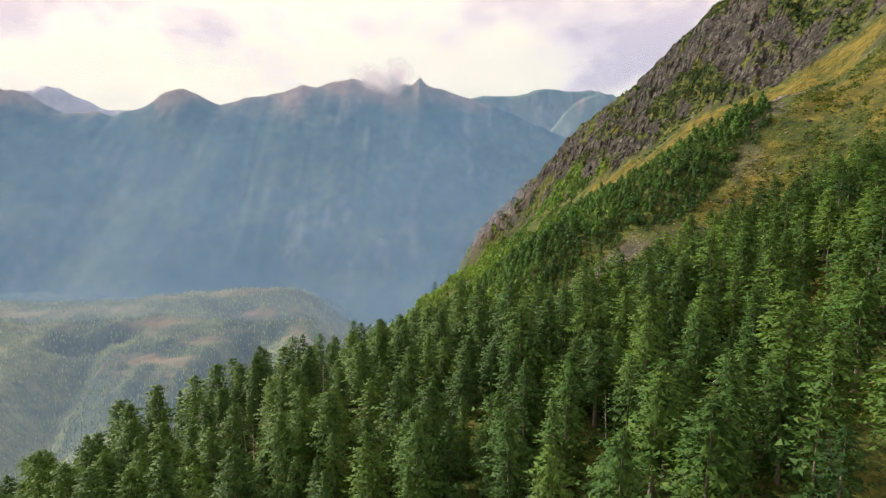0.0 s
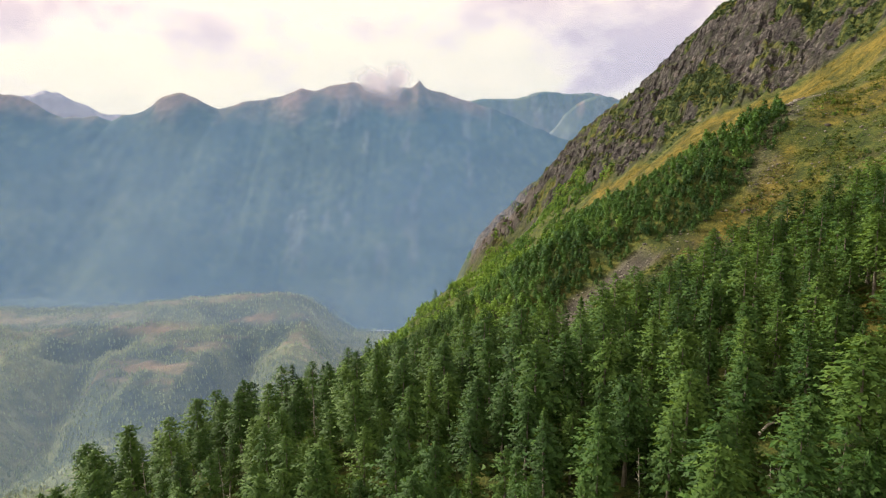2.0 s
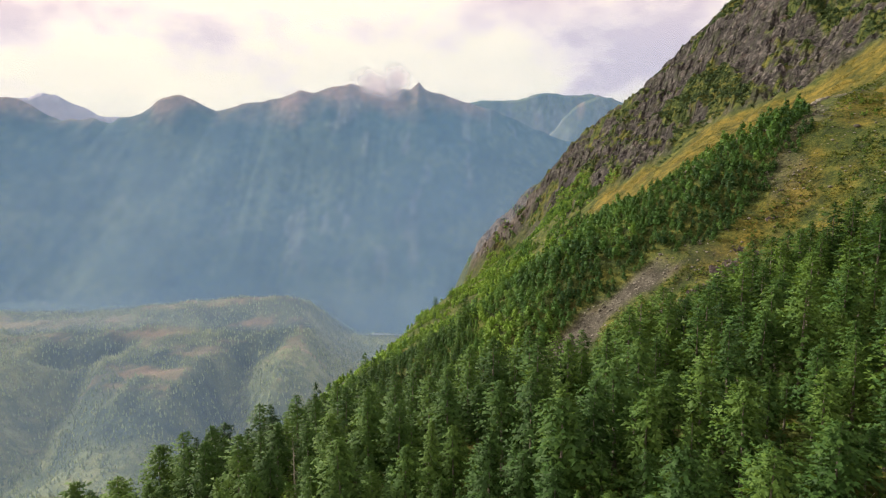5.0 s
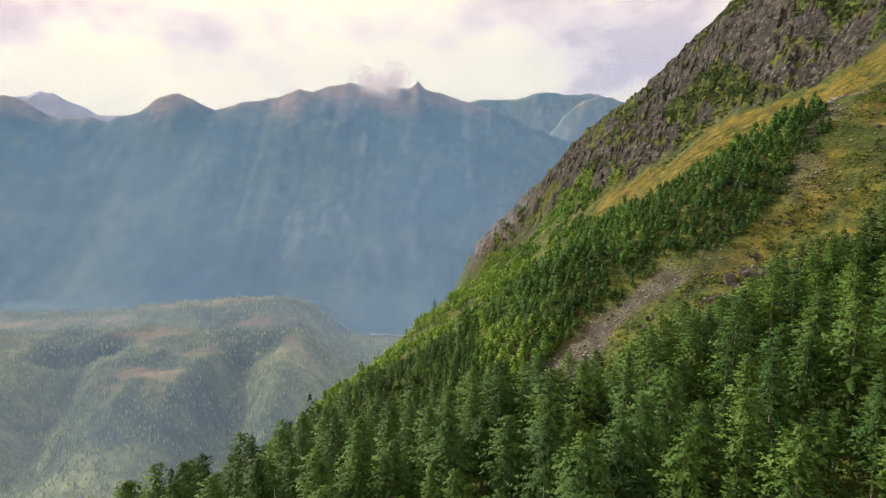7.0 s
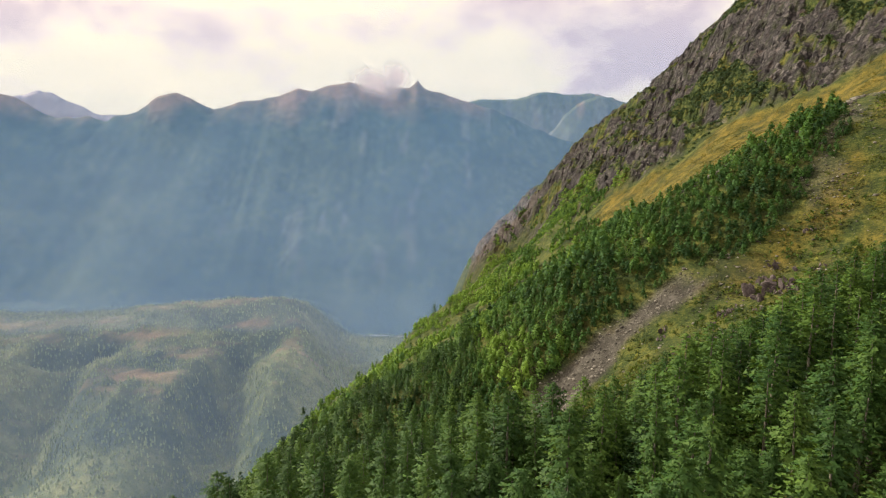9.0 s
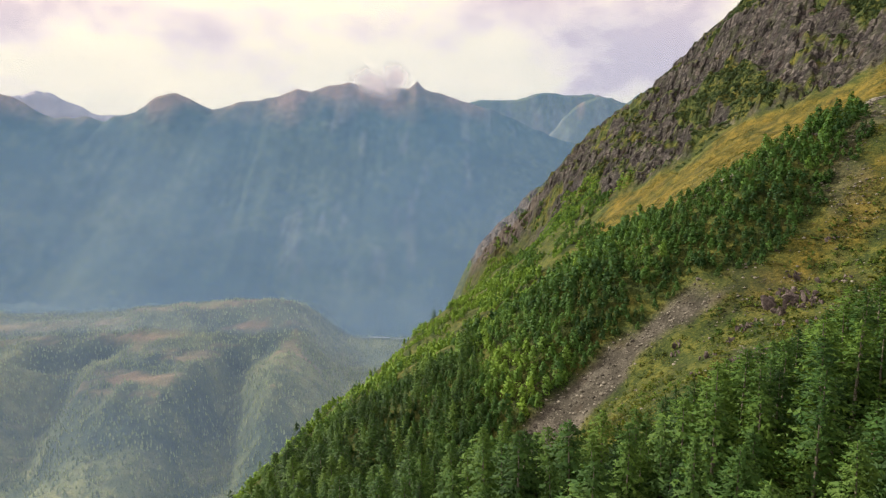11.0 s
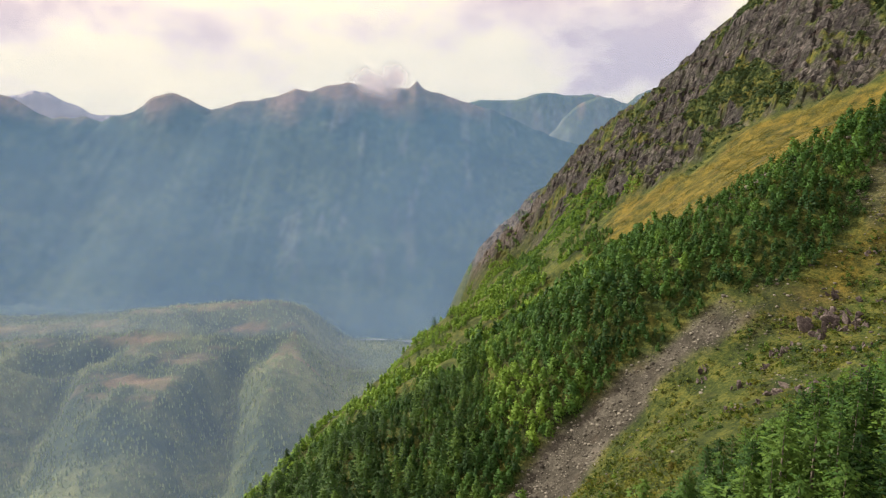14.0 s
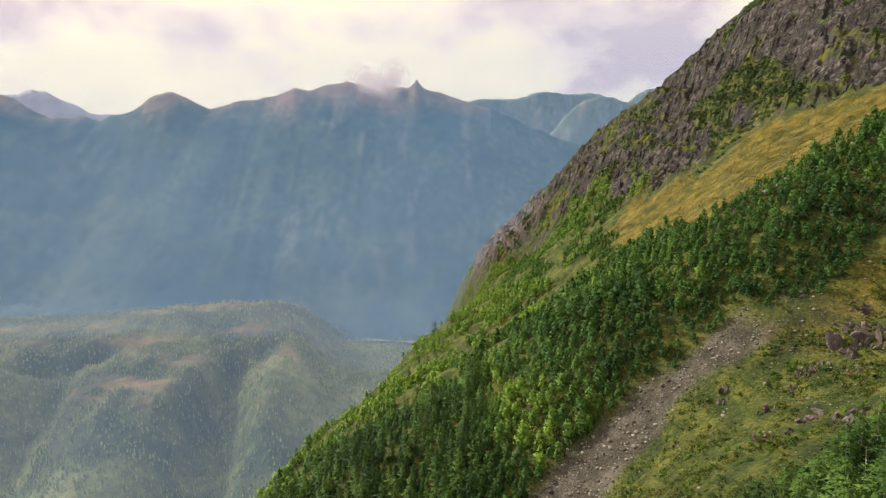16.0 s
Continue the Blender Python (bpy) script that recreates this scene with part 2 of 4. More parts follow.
def hillside_material():
    """Turf, yellow grass, scree and bare rock, by the weights that the ground carries."""
    m, t, out = material("mountain_ground")
    where = spot(t)
    zone = t.nodes.new("ShaderNodeAttribute")
    zone.attribute_name = "zone"
    split = t.nodes.new("ShaderNodeSeparateColor")
    link(t, zone.outputs["Color"], split.inputs[0])
    rock_w, yellow_w, scree_w = split.outputs
    medium, fine = grain(t, where, 0.12, 5, 0.65), grain(t, where, 1.1, 5, 0.7)
    both = maths(t, "ADD", maths(t, "MULTIPLY", medium, 0.55), maths(t, "MULTIPLY", fine, 0.45))
    turf = ramp(t, both, [(0.39, (0.010, 0.022, 0.006)), (0.5, (0.045, 0.066, 0.013)), (0.60, (0.125, 0.13, 0.028))])
    yellow = ramp(t, both, [(0.39, (0.024, 0.04, 0.009)), (0.49, (0.115, 0.092, 0.014)), (0.60, (0.24, 0.165, 0.026))])
    scree = ramp(t, both, [(0.36, (0.032, 0.030, 0.026)), (0.5, (0.07, 0.064, 0.056)), (0.62, (0.145, 0.135, 0.12))])
    stone, rough = rock_colour(t, where)
    c = mix(t, yellow_w, turf, yellow)
    c = mix(t, scree_w, c, scree)
    c = mix(t, rock_w, c, stone)
    # sunlit tone of the ridge's end, put into the rock colour by the alpha weight
    pale = ramp(t, both, [(0.40, (0.10, 0.082, 0.078)), (0.5, (0.22, 0.185, 0.17)), (0.60, (0.38, 0.325, 0.295))])
    c = mix(t, zone.outputs["Alpha"], c, pale)
    rust = ramp(t, grain(t, where, 0.075, 5, 0.6), [(0.55, (0, 0, 0)), (0.68, (1, 1, 1))])
    c = mix(t, maths(t, "MULTIPLY", rust, 0.35), c, mix(t, 0.55, c, (0.10, 0.05, 0.028)))
    solid(t, out, c, 0.92, bumped(t, mix(t, rock_w, both, rough), 1.0, 1.3))
    return m


HILL = hillside_material()


def far_forest_material():
    """Forest on far slopes, with bare heath above and rust-coloured clearings."""
    m, t, out = material("far_slope")
    where = spot(t)
    zone = t.nodes.new("ShaderNodeAttribute")
    zone.attribute_name = "zone"
    split = t.nodes.new("ShaderNodeSeparateColor")
    link(t, zone.outputs["Color"], split.inputs[0])
    fine = grain(t, where, 0.035, 6, 0.7, (1, 1, 0.35))
    wide = grain(t, where, 0.004, 5, 0.6)
    both = maths(t, "ADD", maths(t, "MULTIPLY", fine, 0.5), maths(t, "MULTIPLY", wide, 0.5))
    wood = ramp(t, both, [(0.38, (0.012, 0.028, 0.020)), (0.5, (0.036, 0.064, 0.038)), (0.62, (0.095, 0.12, 0.056))])
    heath = ramp(t, both, [(0.38, (0.12, 0.11, 0.05)), (0.5, (0.25, 0.16, 0.095)), (0.62, (0.38, 0.235, 0.15))])
    stone = ramp(t, both, [(0.38, (0.12, 0.11, 0.10)), (0.6, (0.34, 0.31, 0.28))])
    # paler woods: sunlit brightness of valley hills and eastern peaks put into the colour
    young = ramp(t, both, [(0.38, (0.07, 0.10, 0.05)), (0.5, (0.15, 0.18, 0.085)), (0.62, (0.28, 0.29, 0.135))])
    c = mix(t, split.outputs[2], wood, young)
    c = mix(t, split.outputs[1], c, heath)
    c = mix(t, split.outputs[0], c, stone)
    solid(t, out, c, 0.95, bumped(t, fine, 1.0, 7.0))
    return m


FAR = far_forest_material()


# The lilac paleness of distance haze is painted into this peak's rock colour.
def hazed_peak_material():
    m, t, out = material("hazed_peak_rock")
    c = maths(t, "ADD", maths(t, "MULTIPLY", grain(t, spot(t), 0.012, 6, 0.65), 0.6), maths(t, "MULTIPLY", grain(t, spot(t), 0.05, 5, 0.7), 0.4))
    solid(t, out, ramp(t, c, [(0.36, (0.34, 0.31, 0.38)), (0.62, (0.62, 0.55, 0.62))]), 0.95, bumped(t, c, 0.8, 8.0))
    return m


HAZED_PEAK = hazed_peak_material()


def water_material():
    m, t, out = material("river_water")
    c = grain(t, spot(t), 0.05, 4)
    solid(t, out, ramp(t, c, [(0.3, (0.16, 0.19, 0.20)), (0.7, (0.36, 0.38, 0.38))]), 0.25, bumped(t, c, 0.2, 0.3))
    return m


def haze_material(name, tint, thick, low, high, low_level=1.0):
    """A see-through sheet standing in for haze in the air: mostly clear, scattering what light falls on it, thinning
    out upwards.
    """
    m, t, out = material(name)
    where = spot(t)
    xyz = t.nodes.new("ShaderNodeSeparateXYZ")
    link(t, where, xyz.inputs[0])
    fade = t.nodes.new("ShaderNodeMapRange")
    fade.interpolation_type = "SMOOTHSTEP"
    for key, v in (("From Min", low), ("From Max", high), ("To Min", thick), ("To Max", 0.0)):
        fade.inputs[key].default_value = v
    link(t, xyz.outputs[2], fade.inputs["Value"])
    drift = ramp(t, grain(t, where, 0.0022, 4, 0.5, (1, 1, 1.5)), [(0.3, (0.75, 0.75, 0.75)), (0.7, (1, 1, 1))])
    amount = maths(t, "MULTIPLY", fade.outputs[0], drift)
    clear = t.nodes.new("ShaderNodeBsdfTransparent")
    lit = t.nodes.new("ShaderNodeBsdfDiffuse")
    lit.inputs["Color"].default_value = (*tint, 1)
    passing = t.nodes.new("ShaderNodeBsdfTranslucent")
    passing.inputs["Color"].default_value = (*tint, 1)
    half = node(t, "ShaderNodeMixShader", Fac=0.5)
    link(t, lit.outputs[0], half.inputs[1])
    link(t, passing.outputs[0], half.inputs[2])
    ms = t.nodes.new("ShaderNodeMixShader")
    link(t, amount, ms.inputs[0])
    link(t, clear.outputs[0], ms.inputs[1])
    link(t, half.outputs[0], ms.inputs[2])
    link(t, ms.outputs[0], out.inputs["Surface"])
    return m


# ---- building helpers ----
def lattice(ix, iy, seed):
    h = (ix.astype(np.int64) * 374761393 + iy.astype(np.int64) * 668265263 + seed * 974711) & 0x7FFFFFFF
    h = ((h ^ (h >> 13)) * 1274126177) & 0x7FFFFFFF
    return ((h ^ (h >> 16)) & 0xFFFF) / 65535.0


def value_noise(x, y, seed):
    ix, iy = np.floor(x), np.floor(y)
    fx, fy = x - ix, y - iy
    fx, fy = fx * fx * fx * (fx * (fx * 6 - 15) + 10), fy * fy * fy * (fy * (fy * 6 - 15) + 10)
    a, b = lattice(ix, iy, seed), lattice(ix + 1, iy, seed)
    c, d = lattice(ix, iy + 1, seed), lattice(ix + 1, iy + 1, seed)
    return (a + (b - a) * fx) * (1 - fy) + (c + (d - c) * fx) * fy


def fbm(x, y, seed, octaves=4, gain=0.5):
    """Smooth noise from -1 to 1."""
    total, size, norm = 0.0, 1.0, 0.0
    for k in range(octaves):
        total = total + size * (2 * value_noise(x * 2 ** k + 17.3 * k, y * 2 ** k - 9.1 * k, seed + k) - 1)
        norm += size
        size *= gain
    return total / norm


def ridged(x, y, seed, octaves=4, gain=0.5):
    """Sharp-crested noise from 0 to 1."""
    total, size, norm = 0.0, 1.0, 0.0
    for k in range(octaves):
        n = 1 - np.abs(2 * value_noise(x * 2 ** k + 5.7 * k, y * 2 ** k + 3.3 * k, seed + k) - 1)
        total = total + size * n * n
        norm += size
        size *= gain
    return total / norm


def blocks(u, v, seed):
    """Split rock: cells, each with a height and a tilt of its own. About 0 to 1."""
    iu, iv = np.floor(u), np.floor(v)
    best, out = np.full(np.shape(u), 9.0), np.zeros(np.shape(u))
    for du in (-1, 0, 1):
        for dv in (-1, 0, 1):
            a, b = iu + du, iv + dv
            pu, pv = a + lattice(a, b, seed), b + lattice(a, b, seed + 1)
            d = (u - pu) ** 2 + (v - pv) ** 2
            h = lattice(a, b, seed + 2) + (u - pu) * (lattice(a, b, seed + 3) - 0.5) * 1.3 + (v - pv) * (lattice(a, b, seed + 4) - 0.5) * 1.3
            out = np.where(d < best, h, out)
            best = np.minimum(d, best)
    return out


def soft(t):
    return np.logaddexp(0, t)


def step(a, b, t):
    t = np.clip((t - a) / (b - a), 0, 1)
    return t * t * (3 - 2 * t)


def mesh_from(name, verts, faces, mat, smooth=False, zone=None, normals=None):
    """One mesh from arrays: verts n x 3, faces m x 3 or m x 4."""
    me = bpy.data.meshes.new(name)
    verts, faces = np.asarray(verts, dtype=np.float32), np.asarray(faces, dtype=np.int32)
    sides = faces.shape[1]
    me.vertices.add(len(verts))
    me.vertices.foreach_set("co", verts.ravel())
    me.loops.add(faces.size)
    me.loops.foreach_set("vertex_index", faces.ravel())
    me.polygons.add(len(faces))
    me.polygons.foreach_set("loop_start", np.arange(0, faces.size, sides, dtype=np.int32))
    if smooth:
        me.polygons.foreach_set("use_smooth", np.ones(len(faces), dtype=bool))
    if zone is not None:
        layer = me.attributes.new("zone", "FLOAT_COLOR", "POINT")
        layer.data.foreach_set("color", (zone if zone.shape[1] == 4 else np.c_[zone, np.ones(len(zone))]).astype(np.float32).ravel())
    me.update(calc_edges=True)
    if normals is not None:
        me.normals_split_custom_set_from_vertices(np.asarray(normals, dtype=np.float32))
    me.materials.append(mat)
    return me


def turned_out(verts, faces, out, own_share):
    """Winds each loose triangle to face `out` and gives its corners a normal between its own and `out`."""
    verts, faces, out = np.array(verts, dtype=float), np.array(faces), np.array(out, dtype=float)
    a, b, c = (verts[faces[:, k]] for k in range(3))
    flat = np.cross(b - a, c - a)
    flat /= np.linalg.norm(flat, axis=1)[:, None] + 1e-9
    facing = out[faces[:, 0]]
    back = (flat * facing).sum(1) < 0
    faces[back] = faces[back][:, ::-1]
    flat[back] *= -1
    n = np.repeat(flat, 3, axis=0) * own_share
    normals = np.zeros_like(verts)
    normals[faces.ravel()] = n
    normals += out * (1 - own_share)
    return verts, faces, normals / (np.linalg.norm(normals, axis=1)[:, None] + 1e-9)


def sheet(name, xs, ys, height, mat, zones=None, faceted=None):
    """A ground sheet over the lines xs and ys."""
    X, Y = np.meshgrid(xs, ys)
    Z = height(X, Y)
    n, m = len(xs), len(ys)
    i = np.arange(n * m).reshape(m, n)
    faces = np.stack([i[:-1, :-1], i[:-1, 1:], i[1:, 1:], i[1:, :-1]], -1).reshape(-1, 4)
    zone = zones(X.ravel(), Y.ravel()) if zones else None
    me = mesh_from(name, np.c_[X.ravel(), Y.ravel(), Z.ravel()], faces, mat, True, zone)
    if faceted:
        me.polygons.foreach_set("use_smooth", (faceted(X, Y)[:-1, :-1].ravel() < 0.25))
    return new(name, me)


def part(name, me, parent, label=""):
    ob = new(name, me)
    ob.parent = parent
    return tagged(ob, label)


# ---- the near mountainside ----
def hollow_line(x):
    return np.interp(x, [0, 20, 40, 66, 90, 126, 158, 215], [214, 228, 242, 252, 257, 272, 290, 306])


def gully_line(x):
    """Where the thicket ends and the chute of scree and the meadow begin."""
    return np.interp(x, [-20, 0, 17, 25, 38, 50, 72, 95, 122, 132, 149, 163, 197, 230], [196, 225, 247, 257, 263, 267, 268, 267, 268, 274, 278, 284, 308, 335])


def yellow_low(x):
    return np.interp(x, [60, 90, 103, 125, 140, 157, 177, 200, 240], [345, 336, 322, 314, 311, 308, 310, 318, 340])


def yellow_high(x):
    return np.interp(x, [110, 139, 150, 161, 178, 188, 204, 218, 230, 250, 270, 290, 330], [530, 530, 528, 512, 474, 468, 479, 470, 445, 410, 393, 364, 330])


def shoulder_edge(y):
    """How far up the slope the scrub of the shoulder reaches, beside the yellow grass."""
    return 103 + 0.36 * np.maximum(0, y - 425)


def forest_edge(x):
    return np.interp(x, [-90, -60, -30, -5, 12, 25, 40, 60, 75, 95, 132, 162, 220], [340, 306, 260, 216, 191, 180, 180, 187, 191, 193, 194, 190, 150])


def crest_line(y):
    """Where the slope turns over towards the valley."""
    return np.interp(y, [250, 300, 415, 440, 560, 700, 860, 1000], [-135, -128, -92, -54, -15, 20, 40, 50])


def cliff_weight(x, y):
    """Where the ground is broken into crags and ledges."""
    past = step(0, 24, y - yellow_high(x) + 12 * fbm(x / 40, y / 40, 50, 3))
    low = step(105, 150, x + 14 * fbm(x / 30, y / 30, 61, 2))
    nose = step(42, 66, x + 14 * fbm(x / 35, y / 35, 62, 2)) * step(830, 880, y)
    return past * np.maximum(low, nose)


def ledge_patch(x, y):
    """Where turf and scrub have taken hold of the broken ground."""
    def round_patch(cx, cy, rx, ry, h):
        return h * np.exp(-((x - cx) / rx) ** 2 - ((y - cy) / ry) ** 2)
    near = round_patch(229, 560, 15, 42, 0.7) + round_patch(243, 760, 16, 60, 0.55) + round_patch(138, 650, 26, 110, 0.8) + round_patch(150, 800, 24, 70, 0.6) + round_patch(226, 490, 12, 22, 0.45) + round_patch(305, 640, 14, 40, 0.5)
    near = near + round_patch(330, 470, 22, 45, 0.55) + round_patch(262, 610, 10, 40, 0.3)
    bare = round_patch(276, 500, 22, 60, 0.7) + round_patch(184, 570, 18, 60, 0.75) + round_patch(290, 600, 16, 60, 0.3) + round_patch(90, 860, 60, 110, 0.3)
    return step(0.10, 0.26, fbm(x / 42 + 2, y / 60, 75, 3) + 0.22 * fbm(x / 11, y / 14, 76, 2) + near - bare)


def rock_weight(x, y):
    """Bare rock stands where the broken ground is steep; turf and scrub hold on the ledges."""
    w = cliff_weight(x, y)
    sx = (ground_z(x + 5, y) - ground_z(x - 5, y)) / 10
    sy = (ground_z(x, y + 5) - ground_z(x, y - 5)) / 10
    steep = np.hypot(sx, sy) + 0.30 * fbm(x / 34, y / 34, 71, 3) + 0.14 * fbm(x / 6, y / 6, 73, 2)
    patch = ledge_patch(x, y)
    return w * step(0.74, 1.02, steep + 0.0010 * (x - 180) - 1.5 * patch + 0.45 * step(850, 900, y) * step(140, 100, x))


# hollows and swells of the slope: each row one line along x, each number the height of one broad swell
SWELL_X, SWELL_Y = (-130, -70, -10, 50, 110, 170, 240, 320), (205, 250, 305, 370, 450, 545, 660, 800)
SWELLS = ((0.2, -1.5, 1.8, 1.1, 4.4, -10.8, -5.3, -0.5),
           (0.7, -8.6, -7.5, -10.3, 11.7, -11.5, 2.8, -13.2),
           (0.4, -19.0, 0.6, -4.9, -17.3, 6.5, 4.1, -116.4),
           (1.6, -5.9, 5.1, 5.0, -8.1, -17.2, -10.9, 3.0),
           (-1.7, -16.0, 18.3, -2.8, -1.9, -3.3, 1.0, -57.9),
           (1.9, -17.6, 17.8, 9.0, 0.2, 1.4, 7.6, 8.5),
           (-0.4, -7.3, -4.4, -16.6, -13.2, 3.5, -6.4, 5.9),
           (0.0, 0.0, 0.9, -2.3, -0.3, 12.7, 31.6, -12.5))


def swells(x, y):
    u = np.log(np.maximum(y, 20.0))
    across = [np.exp(-((u - math.log(v)) / 0.19) ** 2) for v in SWELL_Y]
    z = 0.0
    for at, line in zip(SWELL_X, SWELLS):
        z = z + np.exp(-((x - at) / 55) ** 2) * sum(h * a for h, a in zip(line, across))
    return z


def hill_z(x, y):
    z = -78.87 + 0.5522 * x + 0.2883 * 20 * soft((x - 154.7) / 20)
    z = z + 0.3351 * 25 * soft((-20.25 - x) / 25)
    z = z - 0.06221 * (y - 300) + 4.067e-4 * x * (y - 300)
    z = z + 21.7 * np.exp(-((y - 127.7) / 70) ** 2) / (1 + np.exp((x - 20) / 20))
    edge = -69.8 + 0.2033 * (y - 120) - 15 * step(200, 300, y)
    z = z - 0.5454 * 12 * soft((edge - x) / 12) - 1.1 * 14 * soft((edge - 85 - x) / 14)
    z = z - 0.3101 * 25 * soft((y - 1007 + 0.91 * (x - 100)) / 25)
    z = z - 0.45 * 6 * soft((56 - x) / 6) * step(600, 730, y)
    deep = 12 * step(115, 40, x) * step(-10, 25, x)
    z = z + 9 * np.exp(-((x + 50) / 48) ** 2 - ((y - 300) / 72) ** 2)
    z = z - deep * np.exp(-((y - hollow_line(x) - 6) / 26) ** 2)
    z = z + (3.0 + 3.5 * step(225, 300, y)) * fbm(x / 75, y / 34, 11, 3) + 0.7 * fbm(x / 9, y / 9, 15, 2)
    z = z + 7 * step(330, 430, y) * fbm(x / 130, y / 46, 17, 3) + swells(x, y)
    return z


def crag(x, y):
    """What the broken ground adds: ribs that run down the slope, and ledges across them."""
    bend = 9 * fbm(x / 60, y / 60, 23, 2)
    along, across = (x + 2 * y) / 2.236, (2 * x - y) / 2.236 + bend
    ribs = 12 * ridged(along / 150, across / 44, 21, 2) - 5 * ridged(along / 55, across / 20, 31, 2, 0.5)
    ribs = ribs + 5.0 * blocks(along / 15, across / 9, 33) + 3.6 * blocks(along / 6.5, across / 4.6, 43)
    h = (0.62 * x + 0.06 * y + 10 * fbm(x / 45, y / 30, 37, 3)) / 15
    part_of = h - np.floor(h)
    ledge = 8.5 * (step(0.4, 0.7, part_of) - part_of)
    return ribs + ledge - 6 + 0.8 * fbm(x / 4.5, y / 2.6, 41, 2)


def ground_z(x, y):
    return hill_z(x, y) + cliff_weight(x, y) * crag(x, y)


def hill_zones(x, y):
    rock = rock_weight(x, y)
    wob = 9 * fbm(x / 18, y / 18, 81, 3)
    yellow = step(-4, 8, y - yellow_low(x) + wob) * step(6, -8, y - yellow_high(x) + wob) * step(-6, 8, x - shoulder_edge(y) + wob) * (0.7 + 0.3 * fbm(x / 20, y / 20, 84, 3))
    yellow = np.maximum(yellow, 0.25 * cliff_weight(x, y) * step(0.1, 0.4, fbm(x / 30, y / 30, 86, 3)))
    yellow = np.maximum(yellow, 0.6 * step(-0.1, 0.3, fbm(x / 22, y / 22, 83, 3)) * step(0, 14, gully_line(x) - y) * step(60, 90, x))
    off = np.abs(y - gully_line(x) + np.interp(x, [10, 33, 48, 60, 72], [12, 10, 8, 5, 2.5]) + 4 * fbm(x / 12, y / 8, 85, 3))
    half = np.interp(x, [10, 33, 48, 60, 72, 95, 108], [15, 13, 9.5, 8, 6, 5, 0])
    scree = step(3, -3, off - half) * step(122, 90, x)
    scree = np.maximum(scree, 0.4 * step(0.1, 0.4, fbm(x / 22, y / 14, 87, 3)) * step(26, 4, off) * step(92, 130, x))
    nose = step(850, 920, y) * step(180, 125, x)                    # sunlit rock at the end of the ridge, painted as paler stone
    return np.c_[rock, yellow, scree, 0.4 * nose * rock]


def spread(*runs):
    out = []
    for a, b, s in runs:
        out.append(np.arange(a, b, s))
    return np.concatenate(out)


hill = sheet("ground_mountainside", spread((-800, -170, 18), (-170, 330, 2.0), (330, 900, 15)),
             spread((-300, 40, 12), (40, 330, 2.2), (330, 780, 1.6), (780, 1010, 2.8), (1010, 1180, 9)), ground_z, HILL, hill_zones, cliff_weight)
tagged(hill, "steep mountainside of turf, yellow grass, scree and grey rock", "mountainside", kind="structure")


# ---- the valley and the far mountains ----
FLOOR = -585.0


def mound(x, y, cx, cy, rx, ry, h, power=2.0):
    d = np.sqrt(((x - cx) / rx) ** 2 + ((y - cy) / ry) ** 2)
    return h * np.exp(-d ** power)


def ravine(x, y, ax, ay, bx, by, width, depth):
    dx, dy = bx - ax, by - ay
    s = np.clip(((x - ax) * dx + (y - ay) * dy) / (dx * dx + dy * dy), 0, 1)
    d = np.hypot(x - ax - s * dx, y - ay - s * dy)
    return -depth * np.exp(-(d / width) ** 2)


def gorge(x, y):
    """A gorge with a long shaded bank in the west and a steep sunny one in the east."""
    line = np.interp(y, [1000, 1118, 1333, 1497, 1645, 1720], [-410, -462, -552, -612, -625, -605]) + 10 * fbm(x / 50, y / 50, 97, 2)
    west = np.interp(y, [1000, 1118, 1350, 1476, 1657], [230, 200, 125, 70, 32])
    deep = np.interp(y, [1000, 1150, 1350, 1500, 1650, 1730], [95, 150, 175, 145, 80, 0])
    off = x - line
    return -deep * np.where(off < 0, step(-1, 0, off / west), np.maximum(step(36, 0, off), 0.75 * step(150, 0, off)))


def valley_z(x, y):
    z = FLOOR + 0 * x
    wob = 30 * fbm(x / 180, y / 180, 99, 3)
    flat = (104 - 22 * step(-950, -1500, x)) * step(820, 1420, y + wob + 0.05 * (x + 800)) * step(50, -130, x + wob - np.interp(y, [1300, 1500, 1900], [-300, -290, -400])) + 10 * step(1560, 1900, y)
    back = mound(x, y, -850, 1950, 360, 170, 66, 2) + mound(x, y, -570, 1930, 190, 170, 34, 2) + mound(x, y, -1650, 1950, 420, 180, 22, 3)
    hills = flat + back + mound(x, y, -420, 1580, 110, 90, 22, 3) + gorge(x, y)
    hills = hills + ravine(x, y, -1060, 1430, -900, 1080, 85, 130) + ravine(x, y, -1230, 1590, -1040, 1620, 60, 80)
    hills = hills + 58 * (ridged(x / 190 + 0.0012 * y, y / 420, 103, 3) - 0.35) * step(20, 90, hills) * (0.3 + 0.7 * step(1880, 1700, y))
    rough = 0.25 + 0.75 * step(10, 70, hills)
    z = z + np.maximum(hills, -45) + rough * (16 * fbm(x / 240, y / 240, 101, 4) + 8 * fbm(x / 60, y / 60, 107, 3))
    return np.where(y < 700, FLOOR - 10, z)


